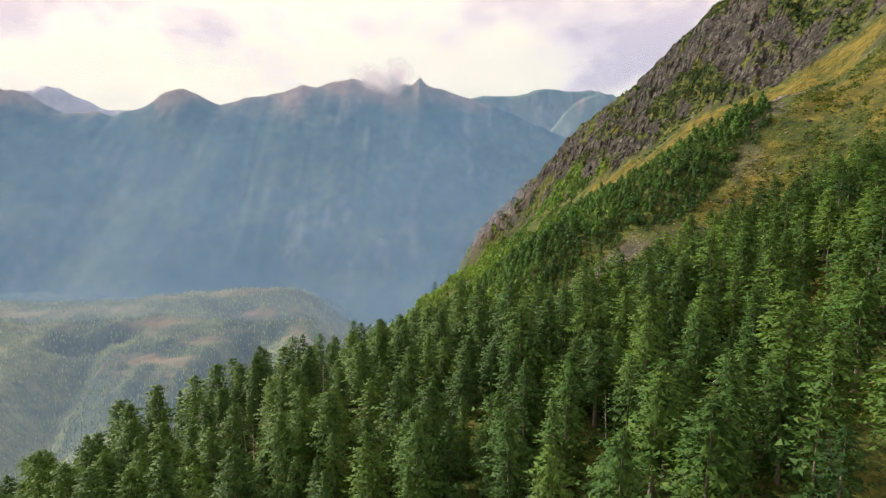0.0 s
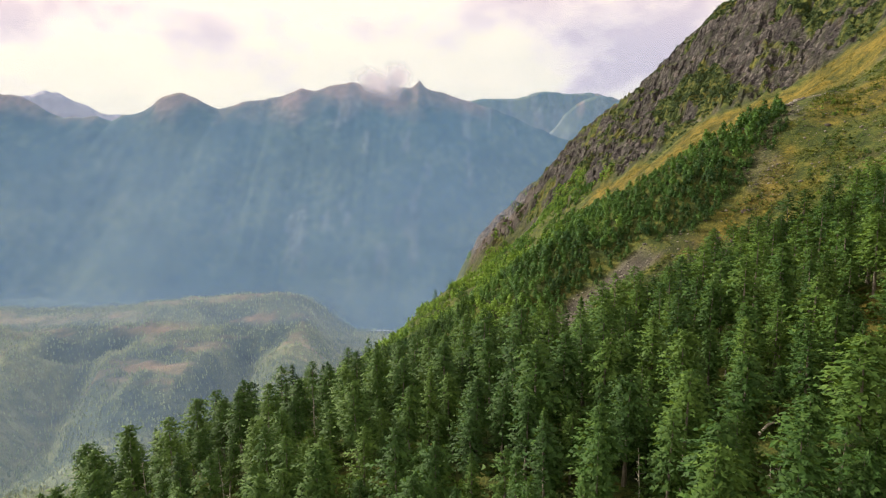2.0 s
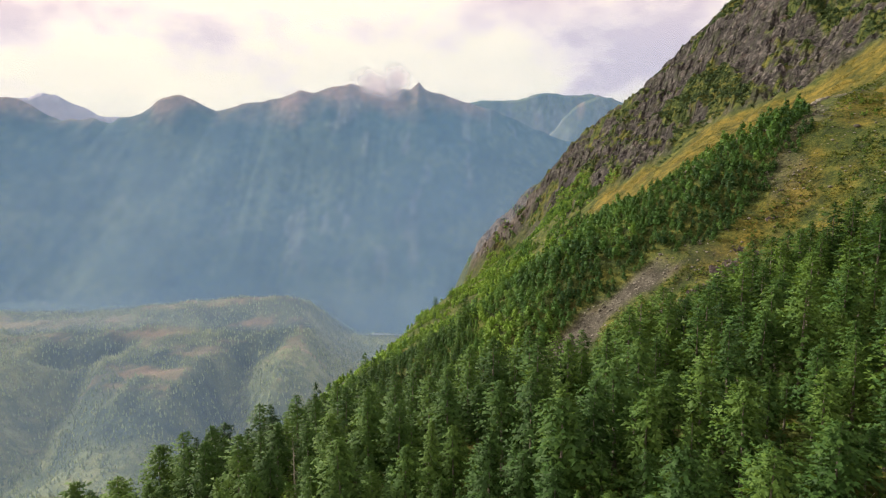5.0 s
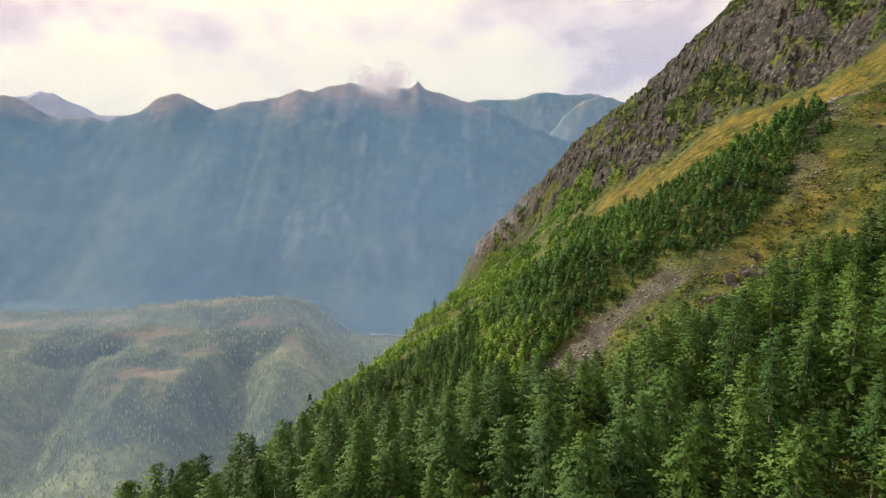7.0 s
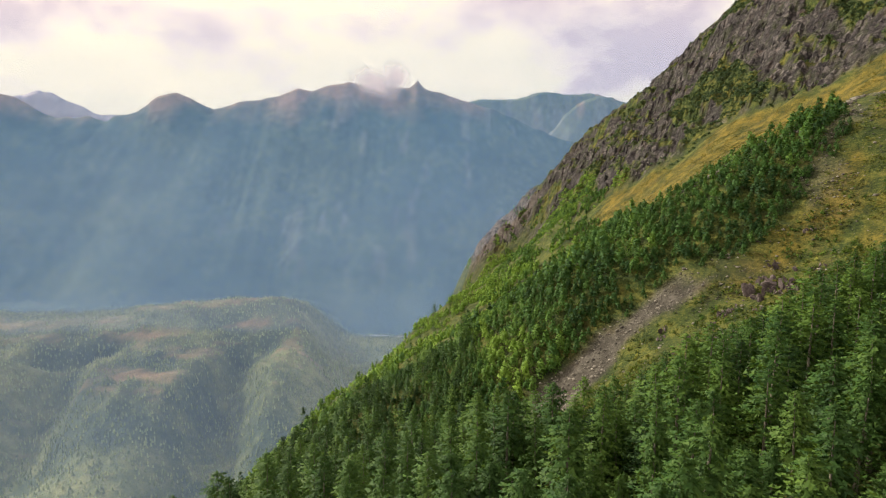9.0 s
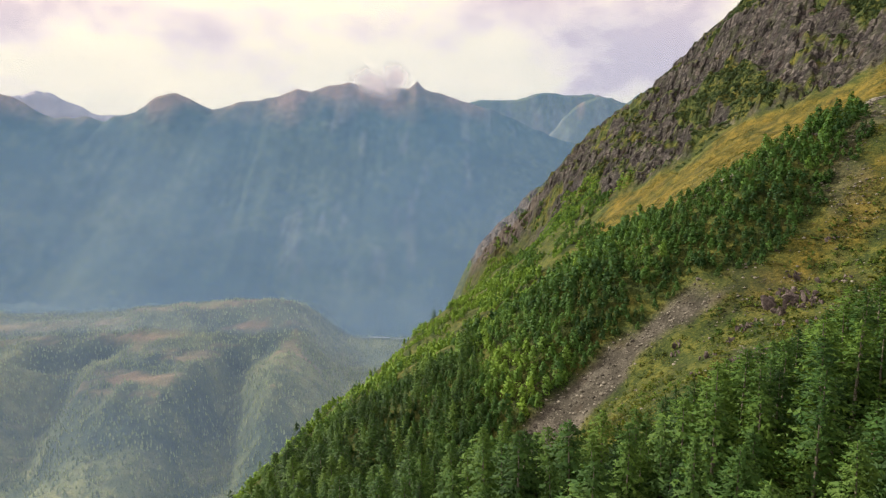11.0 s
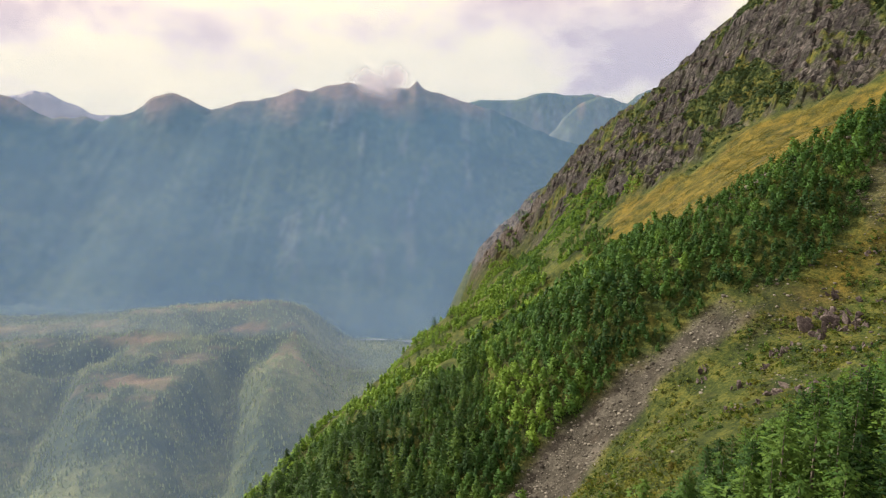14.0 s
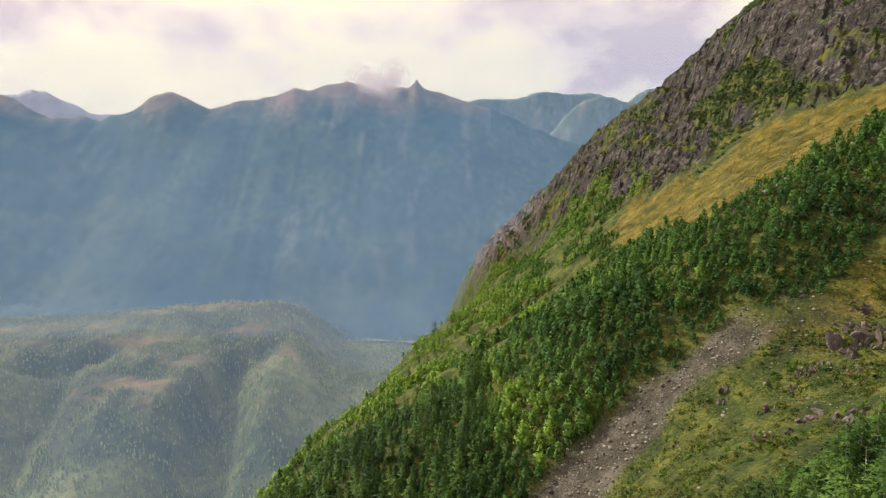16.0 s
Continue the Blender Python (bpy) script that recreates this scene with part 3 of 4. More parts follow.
def valley_zones(x, y):
    n = fbm(x / 150 + 4, y / 60, 111, 4)
    slope = np.hypot(valley_z(x + 6, y) - valley_z(x - 6, y), valley_z(x, y + 6) - valley_z(x, y - 6)) / 12
    bog = 0.45 * step(-0.15, 0.3, n) * step(0.5, 0.28, slope) * step(2060, 1960, y) * step(FLOOR + 70, FLOOR + 110, valley_z(x, y))
    for cx, cy, rx, ry in ((-1100, 1830, 130, 40), (-968, 1717, 130, 28), (-790, 1385, 110, 42), (-900, 1370, 60, 30), (-470, 1566, 90, 28), (-375, 1560, 70, 30), (-640, 1790, 120, 30)):
        bog = np.maximum(bog, 0.75 * step(0.35, 1.15, mound(x, y, cx, cy, rx * 1.2, ry * 1.2, 1.0) + 0.7 * n + 0.5 * fbm(x / 36, y / 12, 113, 3)))
    # the third weight paints woods at sunlit brightness
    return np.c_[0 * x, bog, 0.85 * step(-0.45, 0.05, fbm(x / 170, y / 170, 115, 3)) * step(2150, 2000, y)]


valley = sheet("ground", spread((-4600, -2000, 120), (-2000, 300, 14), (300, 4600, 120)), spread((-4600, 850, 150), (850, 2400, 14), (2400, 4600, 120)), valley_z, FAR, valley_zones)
tagged(valley, "wooded valley floor with low hills and rusty bogs in haze", "valley", kind="structure")

SKYLINE = ((-4600, 560), (-2900, 610), (-2562, 558), (-2499, 538), (-2437, 500), (-2375, 458), (-2328, 432), (-2246, 424), (-2081, 431), (-2000, 408), (-1915, 440), (-1798, 463), (-1747, 495),
           (-1694, 540), (-1627, 559), (-1561, 568), (-1497, 546), (-1433, 507), (-1346, 468), (-1286, 491), (-1153, 516), (-1020, 529), (-920, 561), (-837, 592), (-755, 579), (-655, 605),
           (-540, 621), (-458, 614), (-293, 596), (-188, 588), (-135, 612), (-96, 581), (36, 552), (169, 503), (301, 467), (418, 418), (569, 353), (687, 303), (839, 254), (941, 197), (2000, 60), (4600, 40))


def range_z(x, y):
    """The long face across the valley: crest at about 3300 m out, foot at about 2150."""
    line_x, line_z = [a for a, b in SKYLINE], [b for a, b in SKYLINE]
    crest_top = np.interp(x, line_x, line_z) + 7 * fbm(x / 60, 0 * x, 119, 3)
    broad = sum(np.interp(x + d, line_x, line_z) for d in (-420, -300, -180, -60, 60, 180, 300, 420)) / 8
    crest = 3300 + 0 * x
    foot = 2130 + 90 * fbm(x / 420, 0 * x, 123, 2) + 0.02 * np.abs(x + 300)
    s = np.clip((y - foot) / (crest - foot), 0, 1)
    top = broad + (crest_top - broad) * s ** 5                       # the small notches belong to the crest alone
    rise = 0.55 * s ** 0.8 + 0.45 * s ** 1.5
    summit = 26 * np.exp(-(np.abs(x + 135) / 22) ** 1.3) * s ** 9
    # smooth in the west, finely ribbed woods in the east
    fine = 0.12 + 0.88 * step(-1250, -850, x + 0.35 * (y - 2600))
    ribs = 34 * fbm(x / 420 + 0.3 * fbm(x / 500, y / 500, 125, 2), y / 1500, 127, 2)
    ribs = ribs + fine * 30 * (ridged(x / 70 + 0.45 * fbm(x / 90, y / 260, 129, 2) + 0.0006 * (y - 2500), y / 900, 131, 3) - 0.5)
    z = FLOOR - 20 + rise * (top - FLOOR + 20) + summit + ribs * np.sin(np.pi * np.clip(s, 0, 1)) ** 0.8
    z = z + 10 * fbm(x / 60, y / 60, 133, 3) * step(0, 0.2, s)
    behind = np.clip(y - crest, 0, None)
    return z - 0.6 * behind


def range_zones(x, y):
    z = range_z(x, y)
    heath = step(380, 560, z + 130 * fbm(x / 180, y / 180, 141, 3))
    bare = step(0.36, 0.6, fbm(x / 70, y / 200, 143, 3)) * step(-500, -250, z) * (0.08 + 0.22 * step(-1200, -800, x))
    return np.c_[bare, heath, 0 * x]


face = sheet("backdrop_range", np.arange(-4200, 1900, 16.0), spread((2000, 3380, 14), (3380, 3600, 60)), range_z, FAR, range_zones)
tagged(face, "long forested mountain face in blue haze with bare crest", "mountain", kind="structure")


def peak_row(name, label, depth, thick, line, seed, mat=FAR):
    xs = np.array([a for a, b in line])
    zs = np.array([b for a, b in line])

    def height(x, y):
        s = np.abs(y - depth) / thick
        crest = np.interp(x, xs, zs) + 12 * fbm(x / 60, 0 * x, seed, 3)
        return crest - 600 * s + 60 * (ridged(x / 160, y / 300, seed + 4, 3) - 0.5) * step(0, 0.3, s)

    def zones(x, y):
        # the third weight lightens the woods' colour as sunshine on the spur would
        return np.c_[0.3 * step(0.1, 0.4, fbm(x / 90, y / 120, seed + 8, 3)), 0.7 * step(0.1, 0.4, fbm(x / 150, y / 150, seed + 9, 3)), 0.35 + 0 * x]

    ob = sheet(name, np.arange(xs[0], xs[-1], 15.0), np.arange(depth - thick, depth + thick * 0.4, 15.0), height, mat, zones)
    return tagged(ob, label, "mountain", kind="structure")


peak_row("backdrop_peak_west", "distant mountain peak with lilac haze put into its colour", 3900, 260,
         ((-3900, 520), (-3300, 590), (-3122, 629), (-3003, 659), (-2924, 663), (-2824, 693), (-2728, 685), (-2654, 640), (-2540, 601), (-2429, 536), (-2273, 524), (-2158, 493), (-2000, 420)), 211, HAZED_PEAK)
peak_row("backdrop_spur_east", "sunlit green spur of a distant mountain", 3760, 300,
         ((560, 230), (691, 319), (784, 412), (840, 487), (896, 535), (970, 586), (1064, 616), (1159, 608), (1256, 567), (1410, 504), (2000, 320)), 221)
peak_row("backdrop_peak_east", "hazy blue distant mountain beyond the pass", 4300, 300,
         ((-100, 520), (92, 622), (309, 681), (548, 676), (786, 735), (961, 713), (1221, 721), (1353, 670), (1442, 644), (1504, 712), (1590, 754), (1699, 746), (1921, 660), (2200, 540)), 231)

def river_height(x, y):
    return FLOOR + 21 + 0 * x


RIVER_X = np.arange(-440.0, -90, 10)
rx, rv = np.meshgrid(RIVER_X, np.linspace(-1, 1, 5))
ry = 2062 + 16 * np.sin(rx / 55) + rv * (7 + 4 * np.sin(rx / 23))
ri = np.arange(rx.size).reshape(rx.shape)
river = new("water_river", mesh_from("water_river", np.c_[rx.ravel(), ry.ravel(), river_height(rx, ry).ravel()],
                                     np.stack([ri[:-1, :-1], ri[:-1, 1:], ri[1:, 1:], ri[1:, :-1]], -1).reshape(-1, 4), water_material(), True))
tagged(river, "pale river bend at the foot of the mountain", "river", kind="structure")


def haze_sheet(name, y, x0, x1, z0, z1, mat):
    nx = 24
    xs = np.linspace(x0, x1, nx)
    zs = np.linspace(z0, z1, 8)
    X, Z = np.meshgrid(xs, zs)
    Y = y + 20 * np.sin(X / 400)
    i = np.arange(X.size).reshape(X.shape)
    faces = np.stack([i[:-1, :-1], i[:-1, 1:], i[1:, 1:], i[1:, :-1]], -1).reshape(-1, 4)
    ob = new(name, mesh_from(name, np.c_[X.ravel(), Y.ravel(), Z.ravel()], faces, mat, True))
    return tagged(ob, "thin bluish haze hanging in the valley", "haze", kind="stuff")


# haze of the air put into tinted upright sheets, bluer before the far face
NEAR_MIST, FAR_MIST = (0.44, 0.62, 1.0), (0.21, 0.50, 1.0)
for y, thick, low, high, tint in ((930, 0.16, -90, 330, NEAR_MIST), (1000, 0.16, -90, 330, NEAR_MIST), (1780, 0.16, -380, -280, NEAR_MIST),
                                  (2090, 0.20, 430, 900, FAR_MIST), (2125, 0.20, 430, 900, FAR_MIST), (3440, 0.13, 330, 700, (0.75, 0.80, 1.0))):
    haze_sheet("haze", y, -1.35 * y, 0.62 * y, -620, high + 100, haze_material("haze", tint, thick, low, high))


def cloud_material():
    """Torn cloud: thick in the middle, fraying outwards."""
    m, t, out = material("cloud")
    here = t.nodes.new("ShaderNodeTexCoord").outputs["Object"]
    n = grain(t, here, 1.5, 2, 0.4)
    ball = t.nodes.new("ShaderNodeTexGradient")
    ball.gradient_type = "SPHERICAL"
    link(t, here, ball.inputs["Vector"])
    a = maths(t, "SUBTRACT", maths(t, "ADD", ball.outputs["Fac"], maths(t, "MULTIPLY", n, 1.1)), 0.72)
    a = maths(t, "MULTIPLY", a, 1.7, True)
    a = maths(t, "MULTIPLY", a, ramp(t, ball.outputs["Fac"], [(0.12, (0, 0, 0)), (0.4, (0.55, 0.55, 0.55)), (0.8, (0.92, 0.92, 0.92))], "EASE"))
    clear = t.nodes.new("ShaderNodeBsdfTransparent")
    lit, passing = t.nodes.new("ShaderNodeBsdfDiffuse"), t.nodes.new("ShaderNodeBsdfTranslucent")
    lit.inputs["Color"].default_value = passing.inputs["Color"].default_value = (0.80, 0.67, 0.69, 1)
    half, ms = node(t, "ShaderNodeMixShader", Fac=0.5), t.nodes.new("ShaderNodeMixShader")
    link(t, lit.outputs[0], half.inputs[1])
    link(t, passing.outputs[0], half.inputs[2])
    link(t, a, ms.inputs[0])
    link(t, clear.outputs[0], ms.inputs[1])
    link(t, half.outputs[0], ms.inputs[2])
    link(t, ms.outputs[0], out.inputs["Surface"])
    return m


CLOUD = cloud_material()


def cloud_wisp(x, y, z, wide, high, seed, lean=0.0):
    """A thin bulging shred of cloud."""
    r = random.Random(seed)
    n = 15
    U, V = np.meshgrid(np.linspace(-1, 1, n), np.linspace(-1, 1, n))
    depth = -0.12 * (1 - U ** 2) * (1 - V ** 2) + 0.03 * fbm(U * 2 + seed, V * 2, seed, 3)
    i = np.arange(n * n).reshape(n, n)
    faces = np.stack([i[:-1, :-1], i[:-1, 1:], i[1:, 1:], i[1:, :-1]], -1).reshape(-1, 4)
    ob = new("cloud", mesh_from("cloud", np.c_[U.ravel(), depth.ravel(), V.ravel()], faces, CLOUD, True))
    ob.matrix_basis = pose(x, y, z, 0, lean, r.uniform(30, 45)) @ Matrix.Diagonal((wide / 1.4, wide / 2, high / 2, 1))
    return tagged(ob, "torn pinkish-white cloud caught on the mountain crest", "cloud", "clouds on the crest")


for k, (x, y, z, wide, high, lean) in enumerate(((-370, 3060, 575, 330, 230, 15), (-255, 3050, 600, 220, 260, -14))):
    cloud_wisp(x, y, z, wide, high, 40 + k, lean)


# ---- conifers ----
def bough(rng, base, azimuth, length, droop, width, sprays):
    """A drooping bough: small pointed sprays of needles to both sides of an arching limb. Returns verts and triangles."""
    ca, sa = math.cos(azimuth), math.sin(azimuth)
    verts, faces = [], []
    for k in range(sprays):
        s = 0.15 + 0.85 * (k + rng.random()) / sprays
        d = length * s
        z = base + length * (0.16 * s - droop * s * s)
        turn = (1 if k % 2 else -1) * rng.uniform(0.2, 1.25) if k < sprays - 1 else 0.0
        reach = (0.19 + 0.15 * min(length, 2.7) * (0.6 + 0.5 * math.sin(math.pi * min(1, s)))) * rng.uniform(0.75, 1.45)
        wide = reach * width * rng.uniform(0.7, 1.3)
        ct, st = math.cos(azimuth + turn), math.sin(azimuth + turn)
        px, py = ca * d, sa * d
        sink = reach * rng.uniform(-0.35, 0.75)
        tilt = wide * rng.uniform(-1.0, 1.0)
        z += reach * rng.uniform(-0.25, 0.35)
        n = len(verts)
        verts += [(px - st * wide, py + ct * wide, z + tilt), (px + st * wide, py - ct * wide, z - tilt), (px + ct * reach, py + st * reach, z - sink)]
        faces.append((n, n + 1, n + 2))
    return verts, faces


NORMALS = {}


def conifer_meshes(seed, height, radius, whorls, arms, segments, bare, ragged, taper=0.55):
    rng = random.Random(seed)
    verts, quads = [], []
    swell = [(rng.uniform(0, 6.28), rng.uniform(0, 6.28)) for _ in range(3)]
    for w in range(whorls * arms):
        s = bare + (1 - bare) * ((w + rng.uniform(-3, 3)) / (whorls * arms)) ** 0.95 if w > 3 else bare
        s = min(max(s, bare * 0.8), 0.985)
        azimuth = w * 2.4 + rng.uniform(-0.4, 0.4)
        reach = radius * min(1.12 * (1 - s) ** taper, 0.55 + 2.2 * max(0, s - bare)) + 0.2
        reach *= 1 + ragged * sum(math.sin((k + 1) * azimuth + a + 7 * s * (k + 1) + b) for k, (a, b) in enumerate(swell)) / 2.2
        if rng.random() < 0.04 + 0.25 * ragged * (1 - s):
            continue
        length = max(0.35, reach * rng.uniform(0.55, 1.3)) * 0.9
        v, q = bough(rng, height * s, azimuth, length, rng.uniform(-0.1, 0.5) * (1.1 - 0.7 * s), rng.uniform(0.25, 0.42), segments)
        n = len(verts)
        verts += v
        quads += [tuple(i + n for i in f) for f in q]
    n = len(verts)
    for k in range(6):                                            # the leader at the tip
        a = 2.4 * k
        z = height * (0.92 + 0.014 * k)
        verts += [(0, 0, z + 0.6), (0.22 * math.cos(a), 0.22 * math.sin(a), z), (0.2 * math.cos(a + 1.9), 0.2 * math.sin(a + 1.9), z - 0.2)]
        quads.append((n + 3 * k, n + 3 * k + 1, n + 3 * k + 2))
    out = np.array(verts)
    out[:, 2] = 0
    out /= np.linalg.norm(out, axis=1)[:, None] + 0.05
    out[:, 2] = 0.45
    verts, quads, normals = turned_out(verts, quads, out, 0.45)
    crown = mesh_from("crown", verts, quads, NEEDLES, True, None, normals)
    NORMALS[crown.name] = normals
    return trunk_mesh(rng, height, 0.016 * height + 0.06, BARK), crown


def trunk_mesh(rng, height, radius, mat, limbs=0):
    verts, quads, sides, rings = [], [], 5, 4
    lean = (rng.uniform(-0.02, 0.02), rng.uniform(-0.02, 0.02))
    for k in range(rings):
        s = k / (rings - 1)
        r = radius * (1 - 0.93 * s) * (1.35 if k == 0 else 1)
        for j in range(sides):
            a = 2 * math.pi * j / sides
            verts.append((r * math.cos(a) + lean[0] * height * s * s, r * math.sin(a) + lean[1] * height * s * s, height * s * 0.98 - (0.8 if k == 0 else 0)))
    for k in range(rings - 1):
        for j in range(sides):
            a, b = k * sides + j, k * sides + (j + 1) % sides
            quads.append((a, b, b + sides, a + sides))
    for _ in range(limbs):
        s = rng.uniform(0.3, 0.95)
        a = rng.uniform(0, 6.28)
        length = rng.uniform(0.6, 2.4) * (1.1 - s)
        d = np.array([math.cos(a), math.sin(a), rng.uniform(-0.2, 0.6)])
        b = np.array([lean[0] * height * s * s, lean[1] * height * s * s, height * s])
        n = len(verts)
        w = np.array([-d[1], d[0], 0]) * 0.06
        u = np.array([0, 0, 0.06])
        e = b + d * length
        verts += [tuple(b + w), tuple(b + u), tuple(b - w), tuple(b - u), tuple(e + w * 0.2), tuple(e + u * 0.2), tuple(e - w * 0.2), tuple(e - u * 0.2)]
        quads += [(n + i, n + (i + 1) % 4, n + 4 + (i + 1) % 4, n + 4 + i) for i in range(4)]
    return mesh_from("trunk", verts, quads, mat)


def conifer(meshes, label, name="conifer"):
    ob = new(name)
    part("trunk", meshes[0], ob, "pale grey-brown trunk")
    part("crown", meshes[1], ob)
    return tagged(ob, label, name.replace("_", " "), "forest on the mountainside")


KINDS = ((4.6, 0.10, 0.30, "tall green conifer with drooping layered boughs"), (3.5, 0.06, 0.22, "slender pointed green conifer with dense boughs"),
         (5.6, 0.30, 0.42, "ragged old conifer with bare lower trunk"), (5.6, 0.05, 0.35, "broad bushy conifer with boughs to the ground"),
         (4.4, 0.34, 0.46, "thin-crowned conifer showing its pale trunk"))
LARGE = [conifer(conifer_meshes(300 + k, 18.5, 1.12 * r, 36, 6, 11, b, g, (0.62, 0.8, 0.5, 0.66, 0.48)[k]), label) for k, (r, b, g, label) in enumerate(KINDS)]
SMALL = [conifer(conifer_meshes(350 + k, 9.0, 1.2 * r, 16, 6, 7, 0.04, g), label, "young_conifer") for k, (r, g, label) in enumerate((
    (2.5, 0.25, "young conifer with bright green boughs"), (2.1, 0.2, "small narrow dark green conifer"), (2.9, 0.35, "bushy young conifer at the forest's edge")))]
DEAD = []
for k in range(3):
    ob = new("dead_tree")
    part("trunk", trunk_mesh(random.Random(400 + k), 12.0, 0.2, DEAD_WOOD, 16), ob)
    DEAD.append(tagged(ob, "bleached dead conifer trunk with broken twigs", "dead tree", "dead trees in the forest"))

rng = random.Random(7)
SEATS_AT = {}


def free(x, y, gap):
    cell = (int(x // 8), int(y // 8))
    for px, py, pg in SEATS_AT.get(cell, []):
        if (px - x) ** 2 + (py - y) ** 2 < ((gap + pg) / 2) ** 2:
            return False
    for i in (-1, 0, 1):
        for j in (-1, 0, 1):
            SEATS_AT.setdefault((cell[0] + i, cell[1] + j), []).append((x, y, gap))
    return True


used = set()


def plant(kinds, x, y, size, tilt=2.0):
    ob = rng.choice(kinds)
    z = float(ground_z(np.array([x]), np.array([y]))[0]) - 0.3
    m = pose(x, y, z, rng.uniform(-tilt, tilt), rng.uniform(-tilt, tilt), rng.uniform(0, 360))
    if ob.name in used:
        ob = copy_thing(ob, m)
    else:
        used.add(ob.name)
        ob.matrix_basis = m
    ob.scale = (size * rng.uniform(0.88, 1.12), size * rng.uniform(0.88, 1.12), size)


seats = []
for _ in range(16000):
    x, y = rng.uniform(-118, 165), rng.uniform(58, 300)
    if abs(x) > 0.86 * y + 10:
        continue
    wood = float(fbm(np.array([x / 25]), np.array([y / 25]), 901, 2)[0])
    inside = float(forest_edge(x)) - y + 7 * wood
    if inside < 0 or x < -100 + 0.12 * (y - 120):
        continue
    if (x - 60) ** 2 / 100 + (y - 70) ** 2 / 80 < 1:              # a grassy gap
        continue
    if (x - 51) ** 2 / 20 + (y - 92) ** 2 / 75 < 1 or (x - 82) ** 2 / 16 + (y - 105) ** 2 / 40 < 1:      # openings where trunks lie
        continue
    big = min(1.0, 0.56 + inside / 52) * rng.choice((rng.uniform(0.5, 0.9), rng.uniform(0.85, 1.3), rng.uniform(0.95, 1.25)))
    if 5 <= x < 40:
        big *= float(np.interp(y, [150, 172], [1.0, 0.72]))
    if x < 5:
        big *= float(np.interp(y, [148, 185, 235, 270], [0.85, 0.62, 0.62, 1.0]))
    if free(x, y, 1.3 + 4.0 * big if inside > 32 else 0.7 + 2.6 * big if inside > 15 else 0.5 + 1.9 * big):
        seats.append((x, y, big, inside))
seats.sort(key=lambda p: p[1])
number = {"large": 0, "small": 0, "dead": 0}
STAND = {"large": [], "small": []}
for x, y, big, inside in seats:
    kind = "large" if inside > 14 and rng.random() < 0.78 else "small"
    if rng.random() < 0.026 and big > 0.6:
        plant(DEAD, x, y, big, 5)
        number["dead"] += 1
    elif number[kind] < 298:
        plant(LARGE if kind == "large" else SMALL, x, y, big * (1.0 if kind == "large" else 1.4))
        number[kind] += 1
    else:
        STAND[kind].append((x, y, big * (1.0 if kind == "large" else 1.4)))
behind = random.Random(17)                                      # the forest goes on below the start of the flight
for _ in range(90):
    x, y = behind.uniform(-75, 85), behind.uniform(-40, 57)
    if free(x, y, 5.5):
        STAND["large"].append((x, y, behind.uniform(0.6, 1.1)))
print("conifers", number, {k: len(v) for k, v in STAND.items()})


# ---- scrub, meadow plants, stones ----
def scatter(name, mat, templates, xs, ys, zs, sizes, turn_rng, label, category, spin=np.pi, tint=None):
    """Many plants joined into one mesh of kind stuff. templates: (verts, faces) arrays with faces of one width."""
    V, Q, N, S, n = [], [], [], [], 0
    choice = turn_rng.integers(0, len(templates), len(xs))
    angle = turn_rng.uniform(-spin, spin, len(xs))
    for k, (tv, tf, *tn) in enumerate(templates):
        pick = np.where(choice == k)[0]
        if not len(pick):
            continue
        c, s = np.cos(angle[pick])[:, None], np.sin(angle[pick])[:, None]
        size = sizes[pick][:, None]
        vx = (tv[None, :, 0] * c - tv[None, :, 1] * s) * size + xs[pick][:, None]
        vy = (tv[None, :, 0] * s + tv[None, :, 1] * c) * size + ys[pick][:, None]
        vz = tv[None, :, 2] * size + zs[pick][:, None]
        V.append(np.stack([vx, vy, vz], -1).reshape(-1, 3))
        Q.append((tf[None] + (np.arange(len(pick)) * len(tv))[:, None, None] + n).reshape(-1, tf.shape[1]))
        if tn:
            S.append(np.stack([tn[0][None, :, 0] * c - tn[0][None, :, 1] * s, tn[0][None, :, 0] * s + tn[0][None, :, 1] * c, tn[0][None, :, 2] + 0 * c], -1).reshape(-1, 3))
        n += len(pick) * len(tv)
        own_number = turn_rng.uniform(0, 1, len(pick)) if tint is None else tint[pick]
        N.append(np.repeat(own_number, len(tv)))
    number_of = np.concatenate(N)
    ob = new(name, mesh_from(name, np.concatenate(V), np.concatenate(Q), mat, bool(S), np.c_[number_of, number_of, number_of], np.concatenate(S) if S else None))
    return tagged(ob, label, category, kind="stuff")


def as_arrays(me):
    v = np.empty(len(me.vertices) * 3, dtype=np.float32)
    me.vertices.foreach_get("co", v)
    q = np.empty(len(me.loops), dtype=np.int32)
    me.loops.foreach_get("vertex_index", q)
    whole = v.reshape(-1, 3).astype(float), q.reshape(-1, me.polygons[0].loop_total)
    return whole + (NORMALS[me.name],) if me.name in NORMALS else whole


def stand(name, seeds, places, height, settings, label, trunks=True, mat=STAND_NEEDLES):
    """The farther part of the forest: crowns and trunks, joined."""
    meshes = [conifer_meshes(k, height, *settings[k % len(settings)]) for k in seeds]
    g = np.random.default_rng(seeds[0])
    x, y, size = (np.array(c) for c in zip(*places))
    z = ground_z(x, y) - 0.3
    ob = scatter(name, mat, [as_arrays(m[1]) for m in meshes], x, y, z, size, g, label, "forest")
    g = np.random.default_rng(seeds[0])
    if trunks:
        scatter(name + "_trunks", BARK, [as_arrays(m[0]) for m in meshes], x, y, z, size, g, "grey trunks of the conifers behind", "trunks")
    return ob


